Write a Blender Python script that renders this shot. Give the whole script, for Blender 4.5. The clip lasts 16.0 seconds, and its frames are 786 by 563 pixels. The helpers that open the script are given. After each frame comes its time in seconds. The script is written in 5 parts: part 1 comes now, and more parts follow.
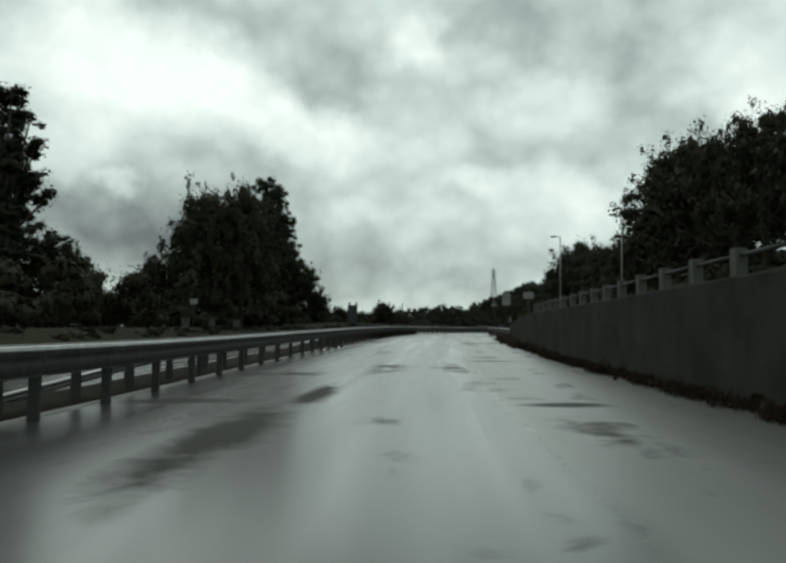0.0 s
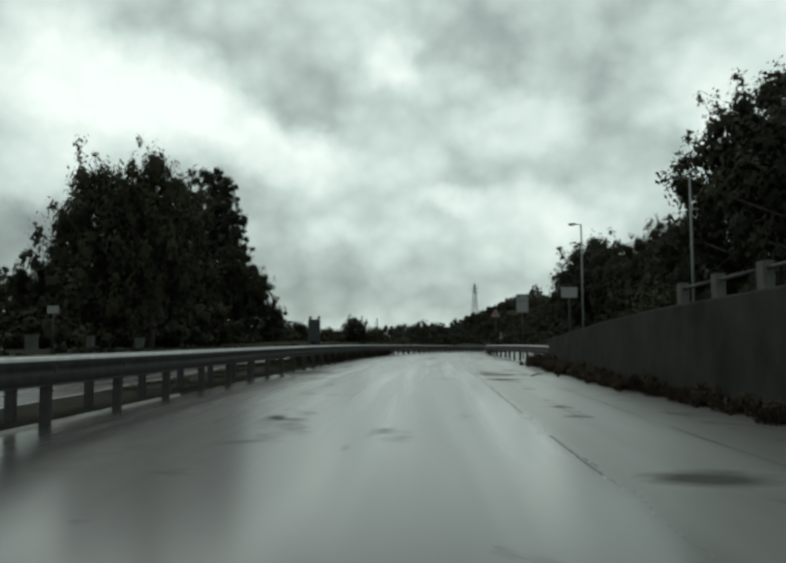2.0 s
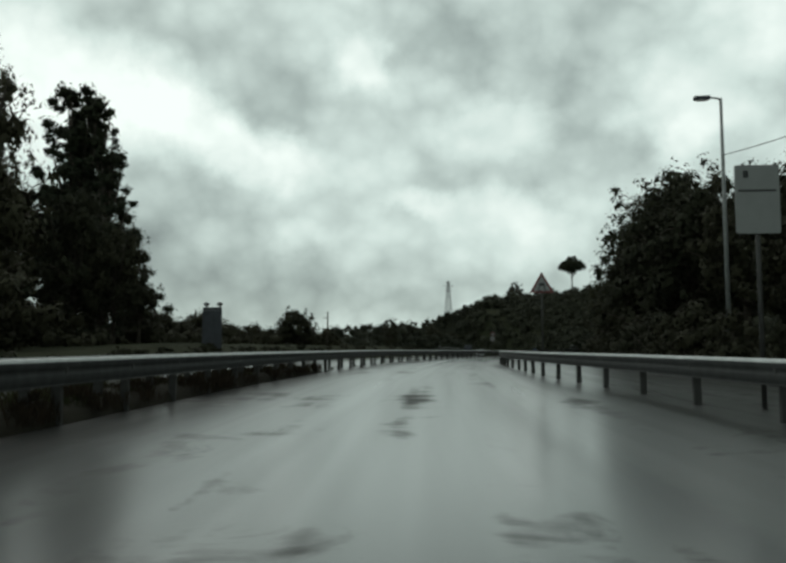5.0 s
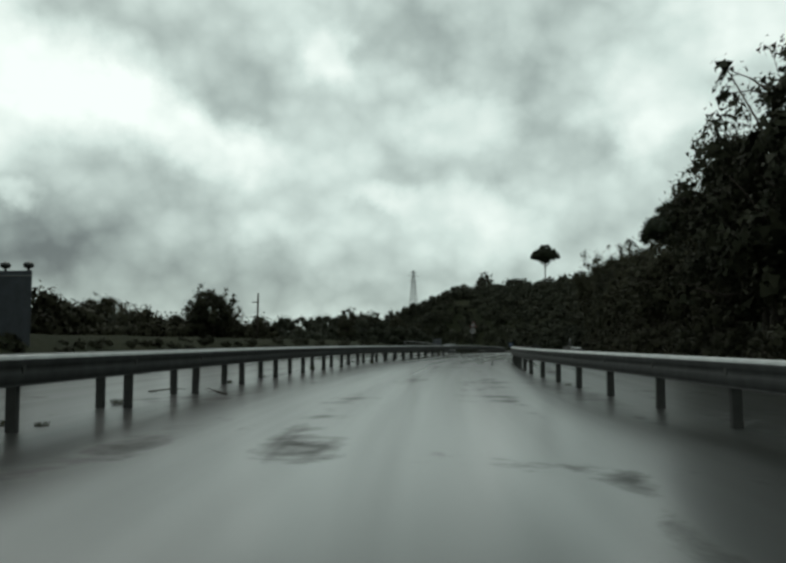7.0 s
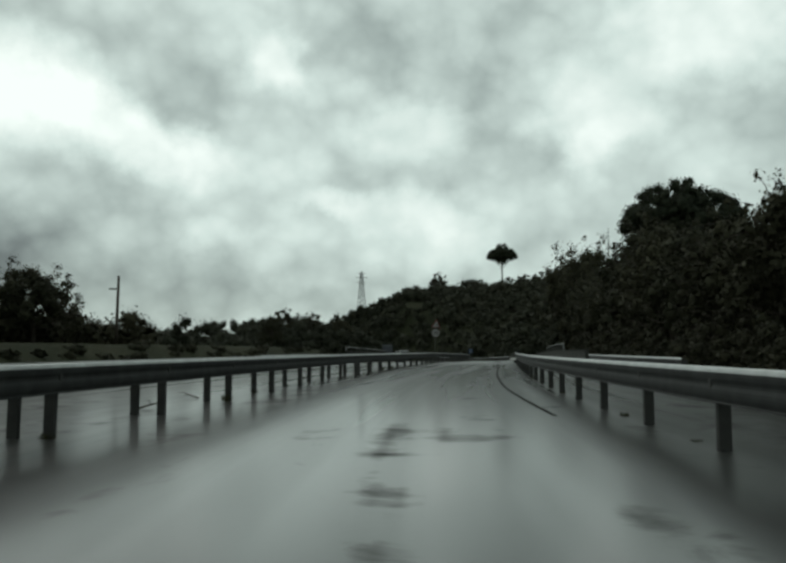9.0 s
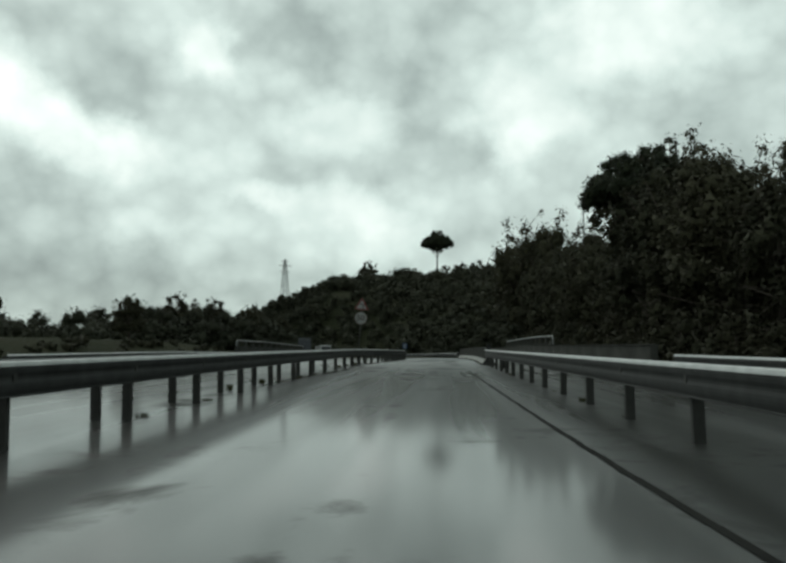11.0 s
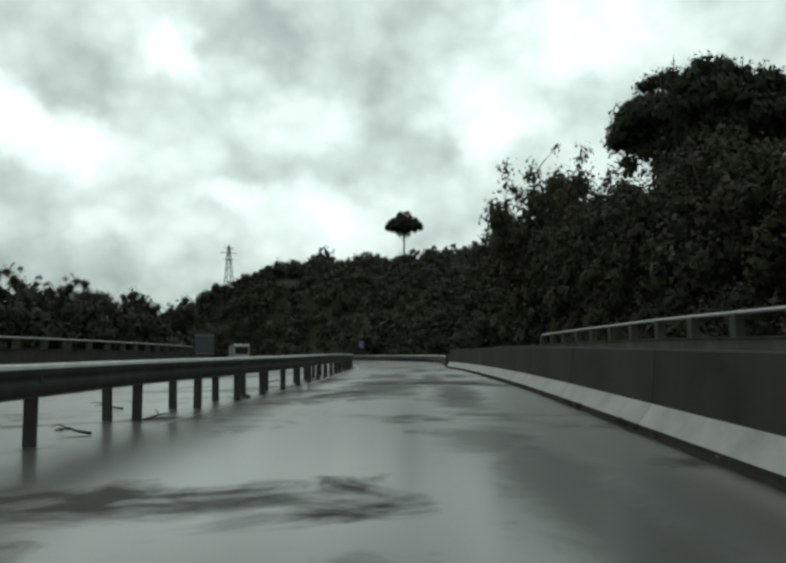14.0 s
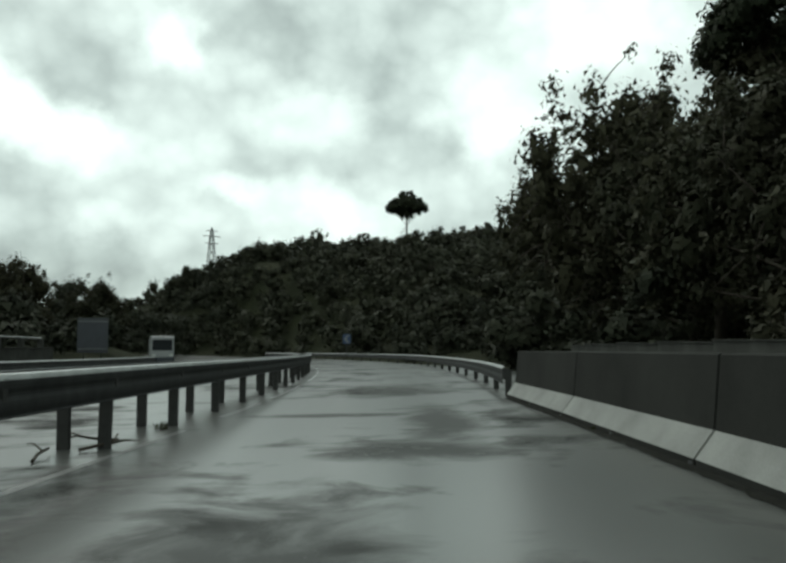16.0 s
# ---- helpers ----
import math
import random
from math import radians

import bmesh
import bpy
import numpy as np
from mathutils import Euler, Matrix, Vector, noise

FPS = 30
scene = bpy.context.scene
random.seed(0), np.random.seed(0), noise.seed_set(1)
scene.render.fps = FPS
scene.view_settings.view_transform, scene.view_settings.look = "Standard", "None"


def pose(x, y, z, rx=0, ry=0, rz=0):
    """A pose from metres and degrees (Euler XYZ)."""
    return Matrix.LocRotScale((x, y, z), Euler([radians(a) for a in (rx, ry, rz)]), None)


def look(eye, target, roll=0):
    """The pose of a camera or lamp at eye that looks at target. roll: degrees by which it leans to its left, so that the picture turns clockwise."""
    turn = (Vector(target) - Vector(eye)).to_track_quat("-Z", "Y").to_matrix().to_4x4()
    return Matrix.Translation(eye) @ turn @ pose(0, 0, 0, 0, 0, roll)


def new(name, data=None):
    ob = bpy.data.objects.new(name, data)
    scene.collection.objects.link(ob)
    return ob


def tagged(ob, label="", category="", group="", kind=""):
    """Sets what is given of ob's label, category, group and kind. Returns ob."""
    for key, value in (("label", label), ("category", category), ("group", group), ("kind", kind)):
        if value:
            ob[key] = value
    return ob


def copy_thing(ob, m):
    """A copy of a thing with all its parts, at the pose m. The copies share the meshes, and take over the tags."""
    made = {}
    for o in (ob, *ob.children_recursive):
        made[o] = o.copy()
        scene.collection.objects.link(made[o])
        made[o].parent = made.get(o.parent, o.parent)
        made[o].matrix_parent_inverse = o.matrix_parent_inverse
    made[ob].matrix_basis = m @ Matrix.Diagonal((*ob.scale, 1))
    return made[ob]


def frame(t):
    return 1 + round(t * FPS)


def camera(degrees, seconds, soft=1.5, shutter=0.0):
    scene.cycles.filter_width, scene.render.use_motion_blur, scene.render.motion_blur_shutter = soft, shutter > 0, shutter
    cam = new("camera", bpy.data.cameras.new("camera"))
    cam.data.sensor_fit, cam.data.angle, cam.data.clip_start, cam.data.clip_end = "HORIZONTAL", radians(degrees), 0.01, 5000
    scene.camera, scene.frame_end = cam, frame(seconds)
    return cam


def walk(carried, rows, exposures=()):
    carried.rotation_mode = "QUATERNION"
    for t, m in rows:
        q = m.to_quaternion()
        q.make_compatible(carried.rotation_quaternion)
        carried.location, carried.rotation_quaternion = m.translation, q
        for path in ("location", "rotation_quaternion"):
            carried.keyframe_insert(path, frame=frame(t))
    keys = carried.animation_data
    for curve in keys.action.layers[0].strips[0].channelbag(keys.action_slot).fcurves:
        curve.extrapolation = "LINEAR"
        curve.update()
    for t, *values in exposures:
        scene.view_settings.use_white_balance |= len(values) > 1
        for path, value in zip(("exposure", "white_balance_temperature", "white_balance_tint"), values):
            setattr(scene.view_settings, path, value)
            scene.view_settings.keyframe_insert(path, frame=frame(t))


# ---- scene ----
# ---------------------------------------------------------------- camera
cam = camera(52.16, 16.0, soft=3.0)
PATH = [
    (0, pose(0.000, 0.000, 1.200, 93.282, -0.387, 1.241)),
    (0.5, pose(0.015, 6.407, 1.168, 93.611, -0.346, 0.967)),
    (1, pose(0.069, 12.949, 1.146, 94.109, -0.149, 0.576)),
    (1.5, pose(0.171, 19.625, 1.138, 94.472, 0.021, 0.150)),
    (2, pose(0.329, 26.436, 1.145, 94.659, 0.255, -0.331)),
    (2.5, pose(0.546, 33.379, 1.172, 94.796, 0.217, -0.755)),
    (3, pose(0.821, 40.456, 1.213, 94.862, 0.212, -1.217)),
    (3.5, pose(1.154, 47.666, 1.266, 95.079, 0.266, -1.596)),
    (4, pose(1.529, 55.008, 1.321, 95.065, 0.297, -1.767)),
    (4.5, pose(1.938, 62.395, 1.369, 94.948, 0.189, -2.095)),
    (5, pose(2.395, 69.737, 1.409, 94.830, 0.143, -2.547)),
    (5.5, pose(2.913, 77.031, 1.442, 94.713, 0.143, -3.096)),
    (6, pose(3.502, 84.277, 1.467, 94.596, 0.189, -3.719)),
    (6.5, pose(4.170, 91.474, 1.484, 94.479, 0.298, -4.405)),
    (7, pose(4.923, 98.619, 1.493, 94.395, 0.003, -5.147)),
    (7.5, pose(5.770, 105.711, 1.500, 94.351, -0.152, -5.988)),
    (8, pose(6.720, 112.746, 1.505, 94.554, -0.044, -6.913)),
    (8.5, pose(7.779, 119.772, 1.510, 94.670, 0.154, -7.758)),
    (9, pose(8.959, 126.835, 1.513, 94.842, 0.261, -8.719)),
    (9.5, pose(10.276, 133.930, 1.513, 94.695, 0.073, -9.834)),
    (10, pose(11.753, 141.048, 1.507, 94.616, 0.066, -11.129)),
    (10.5, pose(13.405, 148.185, 1.496, 94.537, 0.082, -12.462)),
    (11, pose(15.231, 155.337, 1.480, 94.457, 0.124, -13.694)),
    (11.5, pose(17.210, 162.504, 1.463, 94.378, 0.207, -14.691)),
    (12, pose(19.305, 169.696, 1.445, 94.299, 0.357, -15.321)),
    (12.5, pose(21.466, 176.930, 1.425, 94.239, 0.550, -15.455)),
    (13, pose(23.661, 184.219, 1.404, 94.249, 0.696, -15.581)),
    (13.5, pose(25.897, 191.561, 1.381, 94.180, 0.842, -15.815)),
    (14, pose(28.182, 198.953, 1.358, 94.337, 0.539, -16.063)),
    (14.5, pose(30.510, 206.397, 1.332, 94.259, 0.517, -16.192)),
    (15, pose(32.868, 213.897, 1.291, 94.536, -0.032, -16.231)),
    (15.5, pose(35.234, 221.460, 1.234, 93.578, -0.258, -16.033)),
    (16, pose(37.597, 229.090, 1.158, 94.025, -0.046, -15.899)),
]
EXPOSURES = [(0, 0.0), (4, 0.0), (9, 0.0), (12, 0.2), (14, 0.32), (16, 0.38)]
walk(cam, PATH, EXPOSURES)

# ---------------------------------------------------------------- helpers


def tree_of(mat):
    mat.use_nodes = True
    nt = mat.node_tree
    nt.nodes.clear()
    return nt


def nd(nt, kind, **inputs):
    """A node with its inputs set by name (spaces as underscores) or linked."""
    n = nt.nodes.new(kind)
    for key, val in inputs.items():
        sock = n.inputs[int(key[1:])] if key[0] == "i" and key[1:].isdigit() else n.inputs[key.replace("_", " ")]
        if isinstance(val, bpy.types.NodeSocket):
            nt.links.new(val, sock)
        else:
            sock.default_value = val
    return n


def math_node(nt, op, a, b=0.0, clamp=False):
    n = nt.nodes.new("ShaderNodeMath")
    n.operation, n.use_clamp = op, clamp
    for i, v in enumerate((a, b)):
        if isinstance(v, bpy.types.NodeSocket):
            nt.links.new(v, n.inputs[i])
        else:
            n.inputs[i].default_value = v
    return n.outputs[0]


def ramp(nt, fac, stops):
    n = nt.nodes.new("ShaderNodeValToRGB")
    els = n.color_ramp.elements
    while len(els) < len(stops):
        els.new(0.5)
    for e, (pos, col) in zip(els, stops):
        e.position, e.color = pos, (*col, 1) if len(col) == 3 else col
    nt.links.new(fac, n.inputs[0])
    return n.outputs[0]


def g(v):
    return (v, v, v)


def mix_col(nt, fac, a, b, blend="MIX"):
    n = nt.nodes.new("ShaderNodeMix")
    n.data_type, n.blend_type = "RGBA", blend
    for i, v in ((0, fac), (6, a), (7, b)):
        if isinstance(v, bpy.types.NodeSocket):
            nt.links.new(v, n.inputs[i])
        else:
            n.inputs[i].default_value = v if i == 0 else (*v, 1) if len(v) == 3 else v
    return n.outputs[2]


def finish(nt, bsdf):
    out = nt.nodes.new("ShaderNodeOutputMaterial")
    nt.links.new(bsdf.outputs[0], out.inputs[0])


# ---------------------------------------------------------------- sky: heavy broken overcast
world = bpy.data.worlds.new("overcast_sky")
scene.world = world
world.use_nodes = True
wt = world.node_tree
wt.nodes.clear()
sky = wt.nodes.new("ShaderNodeTexSky")
sky.sky_type, sky.sun_disc, sky.sun_elevation, sky.sun_rotation = "NISHITA", False, radians(38), radians(-20)
way = wt.nodes.new("ShaderNodeTexCoord").outputs["Generated"]
sep = nd(wt, "ShaderNodeSeparateXYZ", Vector=way)
tall = nd(wt, "ShaderNodeCombineXYZ", X=sep.outputs[0], Y=sep.outputs[1], Z=math_node(wt, "MULTIPLY", sep.outputs[2], 1.2)).outputs[0]
big = nd(wt, "ShaderNodeTexNoise", Vector=tall, Scale=3.2, Detail=5.0, Roughness=0.48, Distortion=0.3).outputs[0]
mid = nd(wt, "ShaderNodeTexNoise", Vector=tall, Scale=9.0, Detail=5.0, Roughness=0.5, Distortion=0.2).outputs[0]
puff = nd(wt, "ShaderNodeTexNoise", Vector=tall, Scale=24.0, Detail=4.0, Roughness=0.5, Distortion=0.2).outputs[0]
warp = nd(wt, "ShaderNodeTexNoise", Vector=way, Scale=6.0, Detail=6.0, Roughness=0.6)
bent = wt.nodes.new("ShaderNodeVectorMath")
bent.operation = "MULTIPLY_ADD"
wt.links.new(warp.outputs["Color"], bent.inputs[0])
bent.inputs[1].default_value, bent.inputs[2].default_value = (0.16, 0.16, 0.12), (-0.08, -0.08, -0.06)
moved = wt.nodes.new("ShaderNodeVectorMath")
moved.operation = "ADD"
wt.links.new(way, moved.inputs[0])
wt.links.new(bent.outputs[0], moved.inputs[1])
unit = wt.nodes.new("ShaderNodeVectorMath")
unit.operation = "NORMALIZE"
wt.links.new(moved.outputs[0], unit.inputs[0])
# cloud masses: azimuth to the east of north, elevation, half width, half height, tilt (degrees), gain
HIGH_CLOUD = [
    (-19.8, 17.4, 10.4, 4.5, -8, 0.42), (-10.5, 15.3, 7.9, 2.2, -25, 0.25), (-27.9, 20.0, 3.1, 2.1, 0, -0.07), (-7.0, 19.1, 6.6, 2.9, -35, -0.05), (0.7, 19.7, 3.0, 2.2, 0, 0.24),
    (9.3, 19.9, 11.7, 2.4, -14, -0.10), (10.0, 15.0, 4.1, 2.6, 0, 0.17), (21.9, 15.2, 5.2, 3.1, 0, 0.10), (-5.8, 13.8, 4.1, 1.6, -25, 0.12), (-1.1, 12.6, 4.5, 2.8, 0, 0.08),
    (-25.0, 12.0, 5.9, 3.1, 0, 0.14), (30.8, 21.0, 8.3, 4.1, 0, 0.34), (24.4, 16.4, 4.1, 3.1, 0, 0.16), (16.8, 20.3, 5.9, 2.1, -10, -0.04),
]
LOW_CLOUD = [
    (16.1, 11.8, 4.8, 1.7, 0, -0.05), (4.3, 10.4, 3.1, 1.2, -15, 0.20), (-23.0, 6.0, 9.7, 4.1, 0, -0.22), (-19.4, 9.5, 2.2, 1.1, -10, 0.24), (-10.8, 10.8, 5.2, 2.1, -15, -0.06),
    (-3.8, 7.6, 2.8, 1.7, 0, 0.14), (-5.0, 3.0, 8.3, 2.1, 0, -0.12), (2.5, 2.7, 5.2, 1.6, 0, -0.06), (10.6, 7.9, 6.6, 2.4, 10, 0.12), (22.9, 13.0, 2.4, 2.2, 0, 0.16),
    (19.2, 12.9, 2.8, 2.1, -20, -0.09), (9.6, 9.2, 5.9, 1.7, 0, 0.12),
]
total = math_node(wt, "ADD", math_node(wt, "MULTIPLY", math_node(wt, "SUBTRACT", big, 0.5), 0.14), 0.655)
total = math_node(wt, "ADD", total, math_node(wt, "MULTIPLY", math_node(wt, "SUBTRACT", mid, 0.5), 0.16))
total = math_node(wt, "ADD", total, math_node(wt, "MULTIPLY", math_node(wt, "SUBTRACT", puff, 0.5), 0.08))
soft_bend = wt.nodes.new("ShaderNodeVectorMath")
soft_bend.operation = "MULTIPLY_ADD"
wt.links.new(warp.outputs["Color"], soft_bend.inputs[0])
soft_bend.inputs[1].default_value = (0.035, 0.035, 0.03)
wt.links.new(tall, soft_bend.inputs[2])
for scale, gain in ((8.0, 0.17), (19.0, 0.15)):
    billow = wt.nodes.new("ShaderNodeTexVoronoi")
    billow.feature = "SMOOTH_F1"
    wt.links.new(soft_bend.outputs[0], billow.inputs["Vector"])
    for key, val in (("Scale", scale), ("Smoothness", 0.15), ("Detail", 1.5), ("Roughness", 0.45), ("Lacunarity", 2.3), ("Randomness", 1.0)):
        billow.inputs[key].default_value = val
    total = math_node(wt, "ADD", total, math_node(wt, "MULTIPLY", math_node(wt, "SUBTRACT", 0.66, billow.outputs["Distance"]), gain))
parts = nd(wt, "ShaderNodeSeparateXYZ", Vector=unit.outputs[0]).outputs
deg = math.degrees(1)
around = math_node(wt, "MULTIPLY", math_node(wt, "ARCTAN2", parts[0], parts[1]), deg)
above = math_node(wt, "MULTIPLY", math_node(wt, "ARCSINE", parts[2]), deg)
chart = nd(wt, "ShaderNodeCombineXYZ", X=around, Y=above, Z=0.0).outputs[0]
for az, el, wide, high, tilt, gain in HIGH_CLOUD + LOW_CLOUD + [(-14, 6, 9, 5, 0, -0.17), (-4, 5.5, 6, 3, 0, -0.07), (180, 30, 120, 60, 0, -0.10)]:
    mp = wt.nodes.new("ShaderNodeMapping")
    mp.vector_type = "TEXTURE"
    mp.inputs["Location"].default_value, mp.inputs["Rotation"].default_value, mp.inputs["Scale"].default_value = (az, el, 0), (0, 0, radians(tilt)), (wide, high, 1)
    wt.links.new(chart, mp.inputs["Vector"])
    ln = wt.nodes.new("ShaderNodeVectorMath")
    ln.operation = "LENGTH"
    wt.links.new(mp.outputs[0], ln.inputs[0])
    m = wt.nodes.new("ShaderNodeMapRange")
    m.interpolation_type = "SMOOTHSTEP"
    wt.links.new(ln.outputs["Value"], m.inputs["Value"])
    m.inputs["From Min"].default_value, m.inputs["From Max"].default_value = 0.25, 1.3
    m.inputs["To Min"].default_value, m.inputs["To Max"].default_value = gain, 0.0
    total = math_node(wt, "ADD", total, m.outputs[0])
cloud = ramp(wt, total, [(0.0, (0.066, 0.082, 0.082)), (0.25, (0.155, 0.19, 0.187)), (0.5, (0.40, 0.485, 0.455)), (0.72, (0.66, 0.785, 0.735)), (1.0, (0.96, 1.06, 1.0))])
clear = nd(wt, "ShaderNodeBackground", Color=sky.outputs[0], Strength=0.05)
deckbg = nd(wt, "ShaderNodeBackground", Color=cloud, Strength=1.0)
both = nd(wt, "ShaderNodeMixShader", Fac=0.96)
wt.links.new(clear.outputs[0], both.inputs[1])
wt.links.new(deckbg.outputs[0], both.inputs[2])
wt.links.new(both.outputs[0], wt.nodes.new("ShaderNodeOutputWorld").inputs[0])

sun_data = bpy.data.lights.new("sun", "SUN")
sun_data.energy, sun_data.angle, sun_data.color = 0.5, radians(30), (1.0, 0.97, 0.92)
sun = new("sun", sun_data)
sun.matrix_world = look((0, 0, 60), (10, -60, 0))

# ---------------------------------------------------------------- materials


def mat_plain(name, col, rough, metal=0.0, spread=0.25, scale=6.0, bump=0.02, spec=0.5, fine=60.0, coat=0.0):
    """A weathered surface: colour varied at two scales, with relief."""
    mat = bpy.data.materials.new(name)
    nt = tree_of(mat)
    co = nt.nodes.new("ShaderNodeTexCoord").outputs["Object"]
    a = nd(nt, "ShaderNodeTexNoise", Vector=co, Scale=scale, Detail=5.0, Roughness=0.6).outputs[0]
    b = nd(nt, "ShaderNodeTexNoise", Vector=co, Scale=fine, Detail=3.0, Roughness=0.6).outputs[0]
    both = math_node(nt, "ADD", math_node(nt, "MULTIPLY", a, 0.7), math_node(nt, "MULTIPLY", b, 0.3))
    dark = tuple(c * (1 - spread) for c in col)
    lite = tuple(min(1, c * (1 + spread)) for c in col)
    c = ramp(nt, both, [(0.3, dark), (0.7, lite)])
    r = math_node(nt, "ADD", math_node(nt, "MULTIPLY", a, 0.2), rough - 0.1, True)
    bp = nd(nt, "ShaderNodeBump", Height=both, Strength=0.4, Distance=bump)
    finish(nt, nd(nt, "ShaderNodeBsdfPrincipled", Base_Color=c, Roughness=r, Metallic=metal, Specular_IOR_Level=spec, Normal=bp.outputs[0],
                  Coat_Weight=coat, Coat_Roughness=0.18, Coat_IOR=1.4))
    return mat


def mat_leaf(name, dark, lite, rough=0.5):
    mat = bpy.data.materials.new(name)
    nt = tree_of(mat)
    geo = nt.nodes.new("ShaderNodeNewGeometry")
    obj = nt.nodes.new("ShaderNodeObjectInfo")
    co = nt.nodes.new("ShaderNodeTexCoord").outputs["Object"]
    n = nd(nt, "ShaderNodeTexNoise", Vector=co, Scale=0.6, Detail=4.0, Roughness=0.6).outputs[0]
    far = nd(nt, "ShaderNodeTexNoise", Vector=co, Scale=0.11, Detail=2.0, Roughness=0.6).outputs[0]
    n = math_node(nt, "ADD", math_node(nt, "MULTIPLY", n, 0.55), math_node(nt, "MULTIPLY", far, 0.45))
    f = math_node(nt, "ADD", math_node(nt, "MULTIPLY", geo.outputs["Random Per Island"], 0.1), math_node(nt, "MULTIPLY", n, 0.9))
    f = math_node(nt, "ADD", f, math_node(nt, "MULTIPLY", math_node(nt, "SUBTRACT", obj.outputs["Random"], 0.5), 0.25))
    c = ramp(nt, f, [(0.32, dark), (0.68, lite)])
    finish(nt, nd(nt, "ShaderNodeBsdfPrincipled", Base_Color=c, Roughness=rough, Specular_IOR_Level=0.12))
    return mat


# half-dried patches on the asphalt: offset, station, half width, half length
DRIED = [
    (-2.25, 9.6, 0.45, 3.2), (-1.9, 15.4, 0.3, 2.6), (-4.0, 14.0, 1.1, 0.5), (-3.7, 22.0, 0.9, 0.7), (2.45, 13.1, 0.6, 0.4), (-5.2, 58.0, 1.6, 1.7),
    (2.6, 52.2, 0.5, 0.5), (2.9, 55.8, 0.45, 0.45), (2.6, 33.7, 0.5, 0.4), (2.6, 30.4, 0.8, 0.35), (3.6, 121, 0.5, 6.0), (-0.9, 191, 0.55, 1.6), (0.1, 193, 0.25, 3.2), (0.4, 200, 0.9, 1.8),
    (1.15, 186, 0.3, 1.8), (3.3, 192, 0.75, 15.0), (-0.95, 226.5, 1.1, 5.5), (0.75, 231, 0.35, 6.0), (1.1, 221.5, 0.55, 5.5), (-3.0, 225, 0.9, 1.0), (0.9, 212.5, 0.6, 1.4), (1.3, 208, 0.4, 4.0),
    (-0.3, 257.5, 1.7, 3.2), (0.65, 247, 0.55, 3.4), (0.2, 243.2, 0.9, 0.9), (-1.1, 248.4, 1.6, 0.4), (-0.9, 237, 0.9, 3.0),
]


